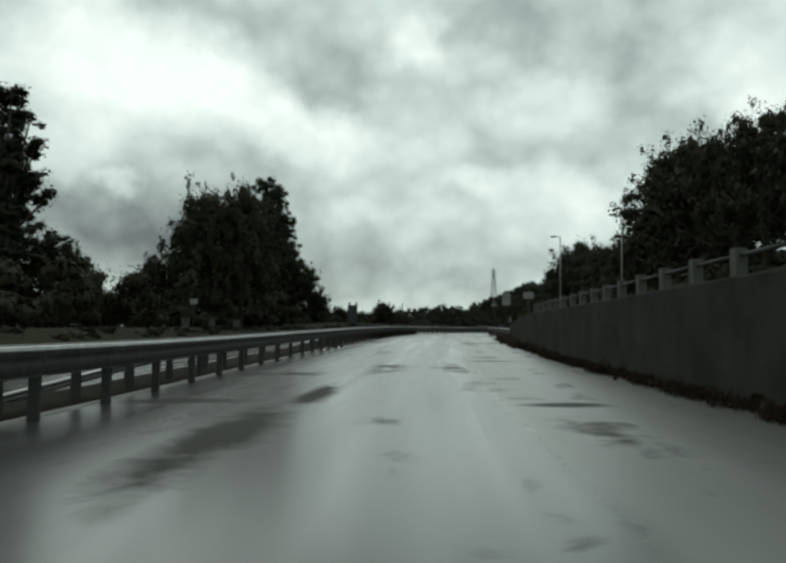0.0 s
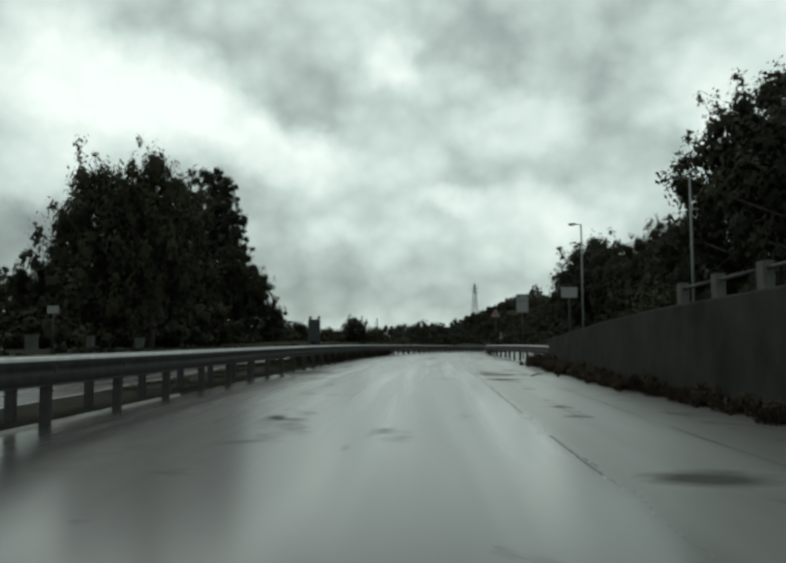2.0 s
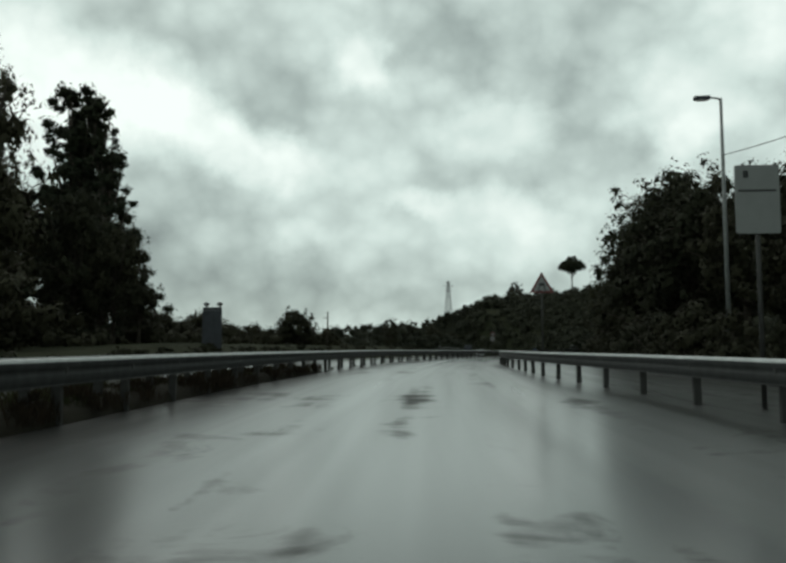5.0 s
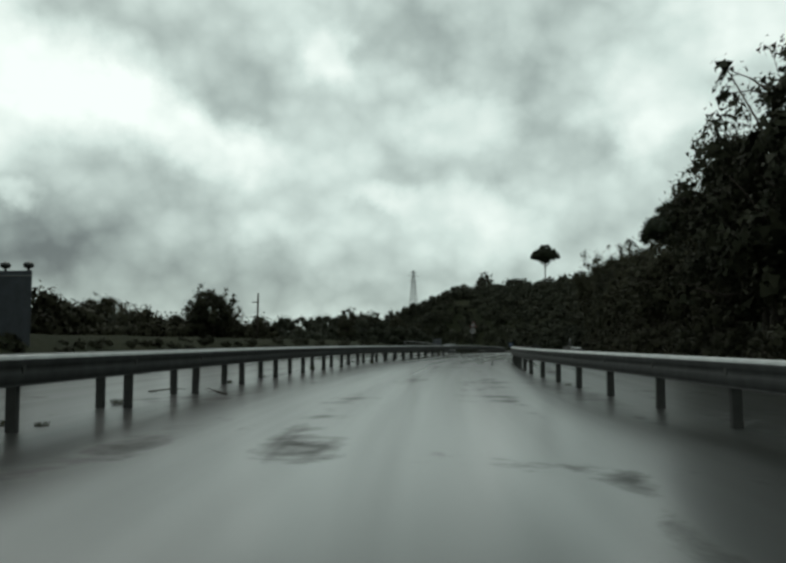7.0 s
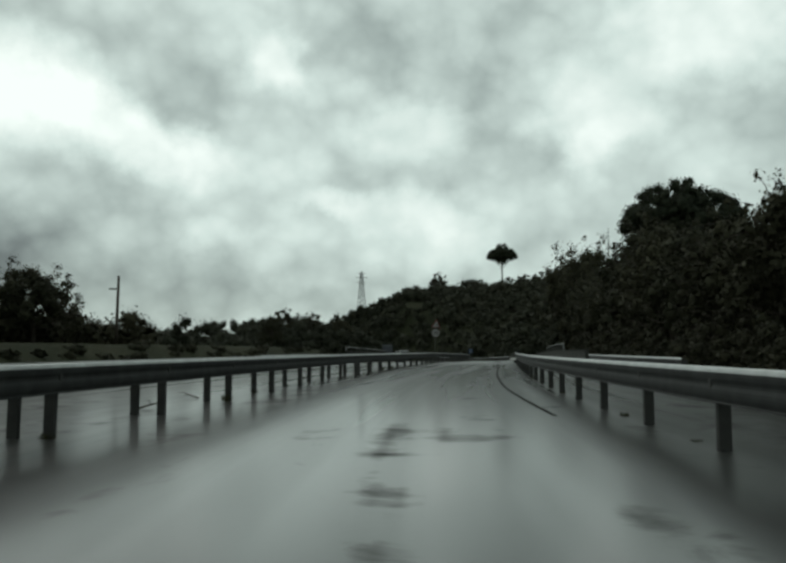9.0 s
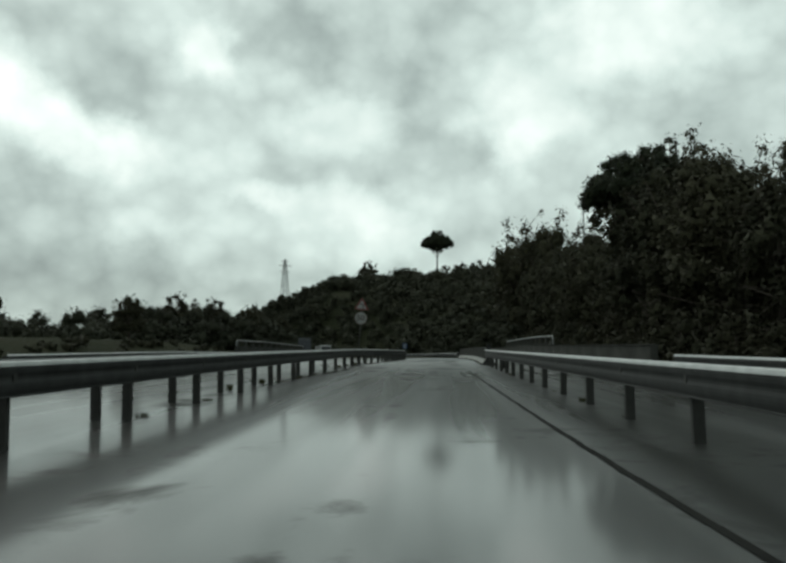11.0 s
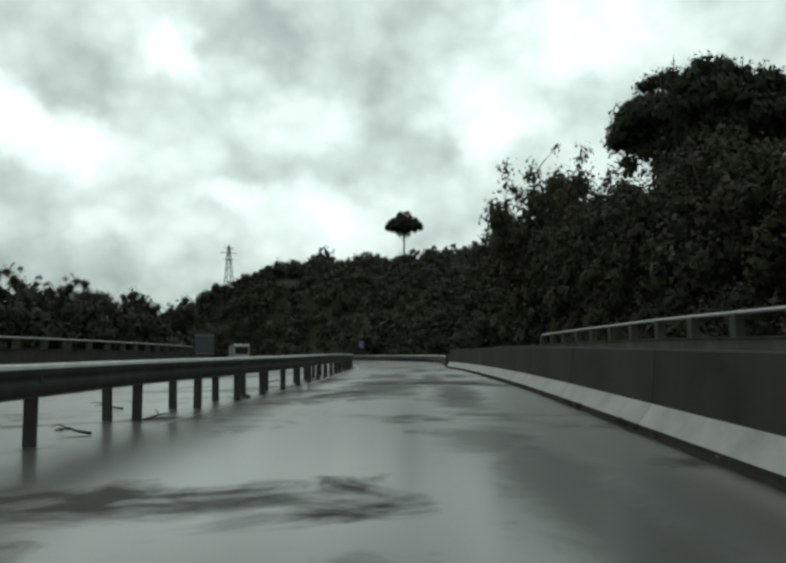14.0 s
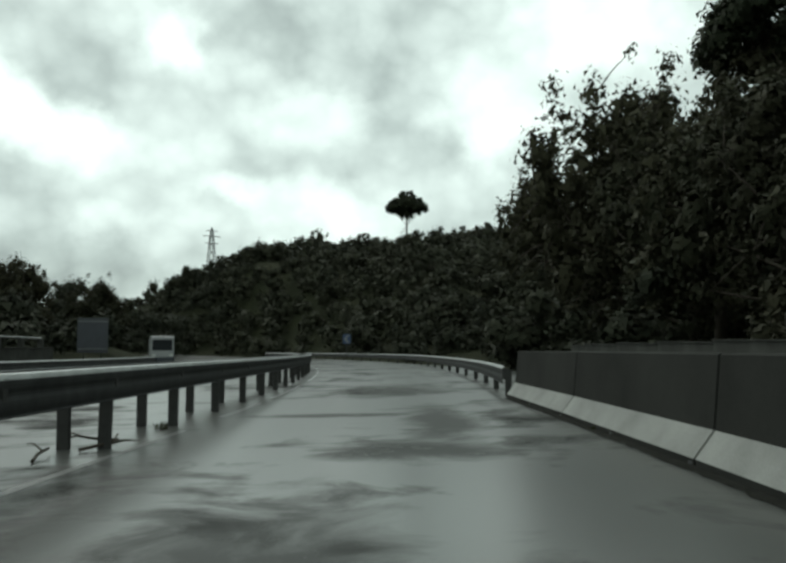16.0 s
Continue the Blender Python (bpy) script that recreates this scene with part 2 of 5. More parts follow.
def mat_road():
    """Old asphalt under a film of rain water: smooth where water stands, dull where the wheels have pushed it off."""
    mat = bpy.data.materials.new("wet_asphalt")
    nt = tree_of(mat)
    co = nt.nodes.new("ShaderNodeUVMap").outputs[0]
    sp = nd(nt, "ShaderNodeSeparateXYZ", Vector=co)
    along = nd(nt, "ShaderNodeCombineXYZ", X=sp.outputs[0], Y=math_node(nt, "MULTIPLY", sp.outputs[1], 0.07), Z=0.0).outputs[0]
    streak = nd(nt, "ShaderNodeTexNoise", Vector=along, Scale=0.9, Detail=3.0, Roughness=0.5, Distortion=0.4).outputs[0]
    blot = nd(nt, "ShaderNodeTexNoise", Vector=co, Scale=0.75, Detail=8.0, Roughness=0.66, Distortion=0.8).outputs[0]
    broad = nd(nt, "ShaderNodeTexNoise", Vector=co, Scale=0.22, Detail=5.0, Roughness=0.6, Distortion=0.6).outputs[0]
    grain = nd(nt, "ShaderNodeTexNoise", Vector=co, Scale=70.0, Detail=3.0, Roughness=0.7).outputs[0]
    drawn = nd(nt, "ShaderNodeMapRange", Value=sp.outputs[1], From_Min=180.0, From_Max=215.0, To_Min=0.5, To_Max=0.12).outputs[0]
    wet = math_node(nt, "ADD", math_node(nt, "MULTIPLY", streak, drawn), math_node(nt, "MULTIPLY", broad, math_node(nt, "SUBTRACT", 1.0, drawn)))
    wet = math_node(nt, "ADD", wet, math_node(nt, "MULTIPLY", math_node(nt, "SUBTRACT", blot, 0.5), 0.45))
    stretch = nd(nt, "ShaderNodeMapRange", Value=sp.outputs[1], From_Min=175.0, From_Max=205.0, To_Min=0.11, To_Max=0.055).outputs[0]
    film = ramp(nt, math_node(nt, "ADD", wet, stretch), [(0.42, g(0.0)), (0.54, g(1.0))])
    dry = None
    for lat, st, hw, hl in DRIED:
        mp = nt.nodes.new("ShaderNodeMapping")
        mp.inputs["Scale"].default_value = (1 / hw, 1 / hl, 0)
        mp.inputs["Location"].default_value = (-lat / hw, -st / hl, 0)
        nt.links.new(co, mp.inputs["Vector"])
        ln = nt.nodes.new("ShaderNodeVectorMath")
        ln.operation = "LENGTH"
        nt.links.new(mp.outputs[0], ln.inputs[0])
        dry = ln.outputs["Value"] if dry is None else math_node(nt, "MINIMUM", dry, ln.outputs["Value"])
    ragged = math_node(nt, "ADD", dry, math_node(nt, "MULTIPLY", math_node(nt, "SUBTRACT", blot, 0.5), 2.4))
    thin = ramp(nt, math_node(nt, "DIVIDE", sp.outputs[1], 300.0), [(0.3, g(0.0)), (0.4, g(0.5)), (0.7, g(0.5)), (0.735, g(0.22))])
    bare = nd(nt, "ShaderNodeMapRange", Value=ragged, From_Min=0.6, From_Max=1.4, To_Min=thin, To_Max=1.0).outputs[0]
    film = math_node(nt, "MULTIPLY", film, bare)
    silty = nd(nt, "ShaderNodeMapRange", Value=sp.outputs[1], From_Min=190.0, From_Max=222.0).outputs[0]
    silt = mix_col(nt, silty, (0.03, 0.031, 0.029), (0.075, 0.077, 0.07))
    base = mix_col(nt, film, (0.02, 0.021, 0.019), silt)
    # the older, coarser surface of the shoulder beside the retaining wall
    edge = math_node(nt, "ADD", sp.outputs[0], math_node(nt, "ADD", math_node(nt, "MULTIPLY", sp.outputs[1], -0.0125), math_node(nt, "MULTIPLY", math_node(nt, "SUBTRACT", blot, 0.5), 0.5)))
    coarse = nd(nt, "ShaderNodeMapRange", Value=edge, From_Min=1.15, From_Max=1.5).outputs[0]
    coarse = math_node(nt, "MULTIPLY", coarse, nd(nt, "ShaderNodeMapRange", Value=sp.outputs[1], From_Min=62.0, From_Max=84.0, To_Min=1.0, To_Max=0.0).outputs[0])
    worn = math_node(nt, "MULTIPLY", coarse, math_node(nt, "ADD", math_node(nt, "MULTIPLY", film, 0.6), math_node(nt, "MULTIPLY", broad, 0.6)), True)
    base = mix_col(nt, worn, base, (0.125, 0.127, 0.118))
    base = mix_col(nt, math_node(nt, "MULTIPLY", grain, 0.3), base, (0.055, 0.055, 0.052))
    rough = math_node(nt, "SUBTRACT", 0.66, math_node(nt, "MULTIPLY", film, 0.34))
    rip = nd(nt, "ShaderNodeTexNoise", Vector=co, Scale=7.0, Detail=3.0, Roughness=0.6).outputs[0]
    hgt = math_node(nt, "ADD", math_node(nt, "MULTIPLY", grain, 0.3), math_node(nt, "MULTIPLY", rip, 0.4))
    bp = nd(nt, "ShaderNodeBump", Height=hgt, Strength=0.12, Distance=0.01)
    depth = nd(nt, "ShaderNodeMapRange", Value=sp.outputs[1], From_Min=60.0, From_Max=110.0, To_Min=0.95, To_Max=0.68).outputs[0]
    fine = nd(nt, "ShaderNodeCombineXYZ", X=sp.outputs[0], Y=math_node(nt, "MULTIPLY", sp.outputs[1], 0.03), Z=7.0).outputs[0]
    tracks = nd(nt, "ShaderNodeTexNoise", Vector=fine, Scale=1.5, Detail=2.5, Roughness=0.5, Distortion=0.3).outputs[0]
    water = math_node(nt, "MULTIPLY", math_node(nt, "MULTIPLY", film, math_node(nt, "ADD", depth, math_node(nt, "MULTIPLY", silty, 0.16))), math_node(nt, "ADD", math_node(nt, "MULTIPLY", tracks, math_node(nt, "MULTIPLY", drawn, 2.4)), math_node(nt, "SUBTRACT", 1.0, math_node(nt, "MULTIPLY", drawn, 1.2))))
    finish(nt, nd(nt, "ShaderNodeBsdfPrincipled", Base_Color=base, Roughness=rough, Normal=bp.outputs[0], Specular_IOR_Level=math_node(nt, "ADD", math_node(nt, "MULTIPLY", film, 0.06), 0.06),
                  Coat_Weight=water, Coat_Roughness=math_node(nt, "ADD", math_node(nt, "MULTIPLY", math_node(nt, "SUBTRACT", 1.0, film), 0.03), math_node(nt, "ADD", math_node(nt, "ADD", math_node(nt, "MULTIPLY", silty, 0.16), math_node(nt, "MULTIPLY", coarse, 0.2)), nd(nt, "ShaderNodeMapRange", Value=sp.outputs[1], From_Min=110.0, From_Max=165.0, To_Min=0.19, To_Max=0.09).outputs[0])), Coat_IOR=1.33))
    return mat


def mat_ground():
    mat = bpy.data.materials.new("rough_grass_and_earth")
    nt = tree_of(mat)
    co = nt.nodes.new("ShaderNodeTexCoord").outputs["Object"]
    a = nd(nt, "ShaderNodeTexNoise", Vector=co, Scale=0.15, Detail=6.0, Roughness=0.65).outputs[0]
    b = nd(nt, "ShaderNodeTexNoise", Vector=co, Scale=3.0, Detail=6.0, Roughness=0.7).outputs[0]
    c = ramp(nt, math_node(nt, "ADD", math_node(nt, "MULTIPLY", a, 0.6), math_node(nt, "MULTIPLY", b, 0.4)), [(0.35, (0.018, 0.021, 0.012)), (0.55, (0.027, 0.029, 0.016)), (0.7, (0.045, 0.038, 0.025))])
    bp = nd(nt, "ShaderNodeBump", Height=b, Strength=0.8, Distance=0.15)
    finish(nt, nd(nt, "ShaderNodeBsdfPrincipled", Base_Color=c, Roughness=0.95, Normal=bp.outputs[0], Specular_IOR_Level=0.05))
    return mat


ASPHALT = mat_road()
GROUND = mat_ground()
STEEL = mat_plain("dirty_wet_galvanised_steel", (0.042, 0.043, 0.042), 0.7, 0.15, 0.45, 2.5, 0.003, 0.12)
# pale copy of the beam steel: the sky's highlight is painted in
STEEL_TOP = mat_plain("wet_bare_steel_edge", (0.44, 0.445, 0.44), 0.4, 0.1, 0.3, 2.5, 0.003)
POST_STEEL = mat_plain("weathered_post_steel", (0.04, 0.039, 0.036), 0.7, 0.15, 0.4, 5.0, 0.004)
POLE = mat_plain("painted_pole_steel", (0.19, 0.195, 0.19), 0.5, 0.2, 0.25, 4.0, 0.003)
DARK_STEEL = mat_plain("dark_weathered_steel", (0.06, 0.065, 0.075), 0.55, 0.3, 0.3, 2.0, 0.003)
WALL = mat_plain("damp_dark_concrete", (0.032, 0.031, 0.026), 0.95, 0.0, 0.55, 0.8, 0.02, 0.05)
CONCRETE = mat_plain("wet_grey_concrete", (0.095, 0.095, 0.088), 0.9, 0.0, 0.4, 1.2, 0.01, 0.08)
BRIDGE = mat_plain("stained_parapet_concrete", (0.055, 0.055, 0.05), 0.92, 0.0, 0.5, 0.9, 0.01, 0.06)
# lit and shaded copies of cast concrete; the pale one also serves the kerbs
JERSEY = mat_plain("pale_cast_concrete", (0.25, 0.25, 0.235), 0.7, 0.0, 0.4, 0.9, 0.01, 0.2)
JERSEY_SHADED = mat_plain("sooty_cast_concrete", (0.032, 0.032, 0.029), 0.92, 0.0, 0.4, 0.7, 0.01, 0.06)
SOIL = mat_plain("dark_wet_soil", (0.022, 0.02, 0.015), 0.95, 0.0, 0.5, 2.0, 0.05, 0.05)
DARK_BARK = mat_plain("black_wet_bark", (0.018, 0.016, 0.013), 0.9, 0.0, 0.4, 3.0, 0.03, 0.1)
BARK = mat_plain("bark", (0.06, 0.05, 0.04), 0.9, 0.0, 0.4, 3.0, 0.03, 0.2)
LEAF = mat_leaf("broadleaf", (0.02624, 0.02788, 0.0164), (0.04592, 0.04346, 0.02542), 0.8)
LEAF_DULL = mat_leaf("dull_broadleaf", (0.02624, 0.02706, 0.0164), (0.04428, 0.041, 0.0246), 0.8)
NEEDLE = mat_leaf("pine_needles", (0.02, 0.025, 0.015), (0.038, 0.042, 0.024), 0.8)
# distant woods: aerial haze put into a paler, greyer leaf colour
FAR_LEAF = mat_leaf("pale_mixed_foliage", (0.02812, 0.03108, 0.02072), (0.04884, 0.04884, 0.03108), 0.8)
DRY = mat_leaf("dry_grass", (0.024, 0.0175, 0.012), (0.045, 0.032, 0.021), 0.9)
WHITE = mat_plain("white_sign_sheet", (0.22, 0.225, 0.22), 0.4, 0.0, 0.08, 3.0, 0.001)
RED = mat_plain("dull_red_sign_sheet", (0.14, 0.028, 0.028), 0.4, 0.0, 0.2, 4.0, 0.001)
BLACK = mat_plain("black_paint", (0.02, 0.02, 0.02), 0.4, 0.0, 0.2, 4.0, 0.001)
FADED = mat_plain("faded_sign_rim", (0.2, 0.165, 0.155), 0.5, 0.0, 0.25, 6.0, 0.001)
NUMERAL = mat_plain("brown_faded_numeral", (0.05, 0.036, 0.028), 0.5, 0.0, 0.5, 9.0, 0.001)
BLUE = mat_plain("blue_sign_sheet", (0.04, 0.07, 0.14), 0.4, 0.0, 0.2, 4.0, 0.001)
GREY_BACK = mat_plain("grey_sign_back", (0.06, 0.064, 0.075), 0.5, 0.3, 0.2, 2.0, 0.002)
RUBBER = mat_plain("tyre_rubber", (0.02, 0.02, 0.02), 0.8, 0.0, 0.2, 9.0, 0.003)
GLASS = mat_plain("dark_glass", (0.02, 0.022, 0.025), 0.08, 0.0, 0.1, 2.0, 0.0)
WHITE_PAINT = mat_plain("white_vehicle_paint", (0.32, 0.325, 0.325), 0.3, 0.0, 0.06, 2.0, 0.001)
LAMP_GLASS = mat_plain("pale_lens", (0.6, 0.6, 0.58), 0.2, 0.0, 0.05, 8.0, 0.001)

# ---------------------------------------------------------------- the line of the road
# station (m), heading (degrees, left positive)
HEADINGS = [(-300, 0), (0, 0.0), (13, -0.66), (26.4, -1.57), (40.5, -2.46), (55, -3.01), (70, -3.8), (84.4, -4.96), (98.8, -6.39), (113, -8.15),
            (127.3, -9.96), (141.8, -12.37), (156.5, -14.93), (171.4, -16.56), (186.6, -16.82), (202, -17.3), (217.6, -17.47), (233.6, -17.14),
            (252, -15.8), (290, -9.0), (330, 3.0), (370, 20.0), (420, 40.0)]
ST = np.arange(-300, 420.01, 0.5)
HD = np.radians(np.interp(ST, [h[0] for h in HEADINGS], [h[1] for h in HEADINGS]))
PX = np.concatenate([[0], np.cumsum(-np.sin((HD[1:] + HD[:-1]) / 2) * 0.5)])
PY = np.concatenate([[0], np.cumsum(np.cos((HD[1:] + HD[:-1]) / 2) * 0.5)])
PX -= np.interp(0, ST, PX)
PY -= np.interp(0, ST, PY)


# the road's gradient: station (m), rise in per cent
GRADES = [(-300, 0), (-60, 0), (-20, -0.5), (5, -0.5), (20, 0), (33, 0.5), (47, 0.8), (70, 0.5), (97, 0.1), (125, 0.05), (150, -0.2), (190, -0.3), (205, -0.3),
          (221, -0.7), (238, -1.2), (252, -1.6), (362, -1.6), (372, 0), (420, 0)]
GR = np.interp(ST, [a for a, b in GRADES], [b for a, b in GRADES]) / 100
RZ = np.concatenate([[0], np.cumsum((GR[1:] + GR[:-1]) / 2 * 0.5)])
RZ -= np.interp(0, ST, RZ)


def road_z(s):
    """The road dips, climbs a little and then falls away round the far bend."""
    return np.interp(np.asarray(s, float), ST, RZ)


# crossfall: station, rise to the right in metres per metre
BANKED = [(-300, 0.012), (15, 0.012), (35, 0.0), (205, 0.0), (228, 0.02), (420, 0.02)]


def crossfall(s, lat):
    return np.interp(s, [a for a, b in BANKED], [b for a, b in BANKED]) * np.clip(lat, -12, 7)


def at(s, lat, z=0.0):
    """The place at station s, lat metres to the right of the camera's line."""
    z = z + float(road_z(s)) + float(crossfall(s, lat))
    h = float(np.interp(s, ST, HD))
    return Vector((float(np.interp(s, ST, PX)) + math.cos(h) * lat, float(np.interp(s, ST, PY)) + math.sin(h) * lat, z))


def ahead(s, lat):
    """The same, but straight on where the road turns off."""
    p = at(min(s, 239.0), lat)
    k = max(0.0, s - 239.0)
    return p.x + k * math.sin(radians(17.14)), p.y + k * math.cos(radians(17.14))


def heading(s):
    return float(np.interp(s, ST, HD))


def facing(s, lat, z=0.0, turn=0.0):
    """A pose at that place whose y axis runs along the road."""
    p = at(s, lat, z)
    return pose(p.x, p.y, p.z, 0, 0, math.degrees(heading(s)) + turn)


def lat_of(table, s):
    return float(np.interp(s, [a for a, b in table], [b for a, b in table]))


# ---------------------------------------------------------------- mesh helpers


def link_mesh(name, bm, material, parent=None, label="", smooth=False):
    me = bpy.data.meshes.new(name)
    bm.to_mesh(me)
    bm.free()
    for m in material if isinstance(material, (list, tuple)) else (material,):
        me.materials.append(m)
    if smooth:
        for p in me.polygons:
            p.use_smooth = True
    ob = new(name, me)
    ob.parent = parent
    if label:
        tagged(ob, label)
    return ob


def part(name, bm, material, parent, label="", smooth=False):
    return link_mesh(name, bm, material, parent, label, smooth)


def again(ob, m, parent=None):
    """Another object on the same mesh."""
    o = new(ob.name.split(".")[0], ob.data)
    o.parent = parent if parent else ob.parent
    o.matrix_basis = m
    return o


def box(bm, x0, x1, y0, y1, z0, z1, bevel=0.0, mat=0):
    m = Matrix.Translation(((x0 + x1) / 2, (y0 + y1) / 2, (z0 + z1) / 2)) @ Matrix.Diagonal((x1 - x0, y1 - y0, z1 - z0, 1))
    r = bmesh.ops.create_cube(bm, size=1, matrix=m)
    faces = {f for v in r["verts"] for f in v.link_faces}
    for f in faces:
        f.material_index = mat
    if bevel:
        bmesh.ops.bevel(bm, geom=list({e for v in r["verts"] for e in v.link_edges}), offset=bevel, segments=2, affect="EDGES", profile=0.6)
    return bm


def tube(bm, pts, radii, sides=8):
    """A tube through points, with a radius at each."""
    pts = [Vector(p) for p in pts]
    if not isinstance(radii, (list, tuple)):
        radii = [radii] * len(pts)
    rings = []
    for i, p in enumerate(pts):
        d = (pts[min(i + 1, len(pts) - 1)] - pts[max(i - 1, 0)]).normalized()
        u = d.orthogonal().normalized() if abs(d.z) > 0.95 else d.cross(Vector((0, 0, 1))).normalized()
        w = d.cross(u).normalized()
        rings.append([bm.verts.new(p + (u * math.cos(2 * math.pi * k / sides) + w * math.sin(2 * math.pi * k / sides)) * radii[i]) for k in range(sides)])
    for a, b in zip(rings, rings[1:]):
        for k in range(sides):
            bm.faces.new((a[k], a[(k + 1) % sides], b[(k + 1) % sides], b[k]))
    for r, flip in ((rings[0], True), (rings[-1], False)):
        bm.faces.new(r[::-1] if flip else r)
    bmesh.ops.recalc_face_normals(bm, faces=bm.faces[:])
    return bm


def extrude_profile(bm, profile, length, mat=0):
    """A closed profile in (x, z) drawn out along y from 0 to length."""
    a = [bm.verts.new((x, 0, z)) for x, z in profile]
    b = [bm.verts.new((x, length, z)) for x, z in profile]
    n = len(profile)
    for i in range(n):
        bm.faces.new((a[i], a[(i + 1) % n], b[(i + 1) % n], b[i])).material_index = mat
    bm.faces.new(a[::-1])
    bm.faces.new(b)
    bmesh.ops.recalc_face_normals(bm, faces=bm.faces[:])
    return bm


def sheet(name, rows, material, uv=None):
    """A sheet of quads through rows of points; uv gives each point's pair."""
    me = bpy.data.meshes.new(name)
    nr, nc = len(rows), len(rows[0])
    verts = [tuple(p) for r in rows for p in r]
    faces = [(i * nc + j, i * nc + j + 1, (i + 1) * nc + j + 1, (i + 1) * nc + j) for i in range(nr - 1) for j in range(nc - 1)]
    me.from_pydata(verts, [], faces)
    me.materials.append(material)
    if uv:
        lay = me.uv_layers.new(name="UVMap")
        flat = [q for r in uv for q in r]
        for loop in me.loops:
            lay.data[loop.index].uv = flat[loop.vertex_index]
    for p in me.polygons:
        p.use_smooth = True
    me.update()
    return new(name, me)


# ---------------------------------------------------------------- terrain


def frame_of(x, y):
    """Station and offset of places, by the nearest point of the line."""
    x, y = np.asarray(x, float), np.asarray(y, float)
    sx, sy, ss, hh = PX[::4], PY[::4], ST[::4], HD[::4]
    s_out, l_out = np.empty(x.shape), np.empty(x.shape)
    for i in range(0, x.size, 4000):
        d = (x[i:i + 4000, None] - sx) ** 2 + (y[i:i + 4000, None] - sy) ** 2
        k = d.argmin(1)
        dx, dy = x[i:i + 4000] - sx[k], y[i:i + 4000] - sy[k]
        s_out[i:i + 4000] = ss[k] - dx * np.sin(hh[k]) + dy * np.cos(hh[k])
        l_out[i:i + 4000] = dx * np.cos(hh[k]) + dy * np.sin(hh[k])
    return s_out, l_out


def smooth(a, b, v):
    t = np.clip((v - a) / (b - a), 0, 1)
    return t * t * (3 - 2 * t)


HILL_O, HILL_H = (25.9, 191.6), radians(-15.8)


def hill_height(x, y):
    """The wooded ridge ahead: across (u) and along (w) the way towards it."""
    dx, dy = x - HILL_O[0], y - HILL_O[1]
    u = dx * math.cos(HILL_H) + dy * math.sin(HILL_H)
    w = -dx * math.sin(HILL_H) + dy * math.cos(HILL_H)
    top = np.interp(u, [-170, -110, -78, -57, -30, 7, 25, 60, 120, 300], [0, 0, 5, 12.5, 24.5, 28.5, 29, 34, 44, 50])
    return top * smooth(95, 295, w + 0.25 * np.abs(u)) * (1 - 0.5 * smooth(330, 700, w))


def ground_height(x, y):
    s, lat = frame_of(x, y)
    wall_z = np.interp(s, [-80, 40, 53, 61, 66.5], [1.95, 1.95, 1.65, 1.25, 0.0])
    z = np.where(s < 66, wall_z * smooth(7.0, 9.5, lat), 0.0)
    start = np.interp(s, [-100, 60, 90, 160, 180, 250, 300], [9.5, 9.5, 12.5, 13.0, 12.5, 12.5, 12.0])
    z = z + np.clip(lat - start, 0, 40) * np.interp(s, [-50, 100, 250, 295], [0.30, 0.28, 0.30, 0.0]) * (lat > 0)
    # beyond the far carriageway the ground rises to a low bank
    z = z + (1.0 + 0.85 * smooth(110, 135, s) * (1 - smooth(226, 240, s))) * smooth(-17.5, -22, lat) - 1.4 * smooth(-30, -60, lat)
    z = np.maximum(z, hill_height(x, y) * smooth(9, 34, np.abs(lat)))
    return z + (road_z(s) + crossfall(s, lat)) * (1 - smooth(14, 40, np.abs(lat))) - 0.06


def axis(lo, hi, step, far, n):
    mid = np.arange(lo, hi + 0.01, step)
    grow = (np.geomspace(step * 2, far, n))
    return np.concatenate([lo - grow[::-1], mid, hi + grow])


gx, gy = axis(-110, 190, 3.0, 2400, 14), axis(-60, 420, 3.0, 2400, 14)
GX, GY = np.meshgrid(gx, gy)
GZ = ground_height(GX.ravel(), GY.ravel()).reshape(GX.shape)
rows = [[(GX[i, j], GY[i, j], GZ[i, j]) for j in range(len(gx))] for i in range(len(gy))]
ground = sheet("ground", rows, GROUND)
tagged(ground, "dark rough grass and earth on verges and banks", "ground", kind="structure")


def ground_at(x, y):
    return float(ground_height(np.array([x]), np.array([y]))[0])


# ---------------------------------------------------------------- the carriageways
LEFT_RAIL = [(-60, -5.1), (11, -5.2), (30, -5.35), (80, -5.5), (125, -5.45), (138, -5.2), (150, -4.8), (205, -4.85), (216, -4.8), (218.7, -4.5), (221.3, -4.2), (224, -4.05), (227, -3.85), (245, -3.8), (400, -3.6)]
RIGHT_RAIL = [(60, 6.1), (75, 5.85), (90, 5.5), (103, 4.65), (113, 4.35), (120, 3.95), (131, 3.55), (145, 3.45), (185, 3.35), (208, 3.3)]
BARRIER = [(207, 3.05), (222, 3.05), (241, 2.75), (253, 2.5)]
WALL_BASE = [(-60, 5.0), (0, 5.1), (15, 5.2), (27, 5.5), (46, 5.65), (66, 5.85)]
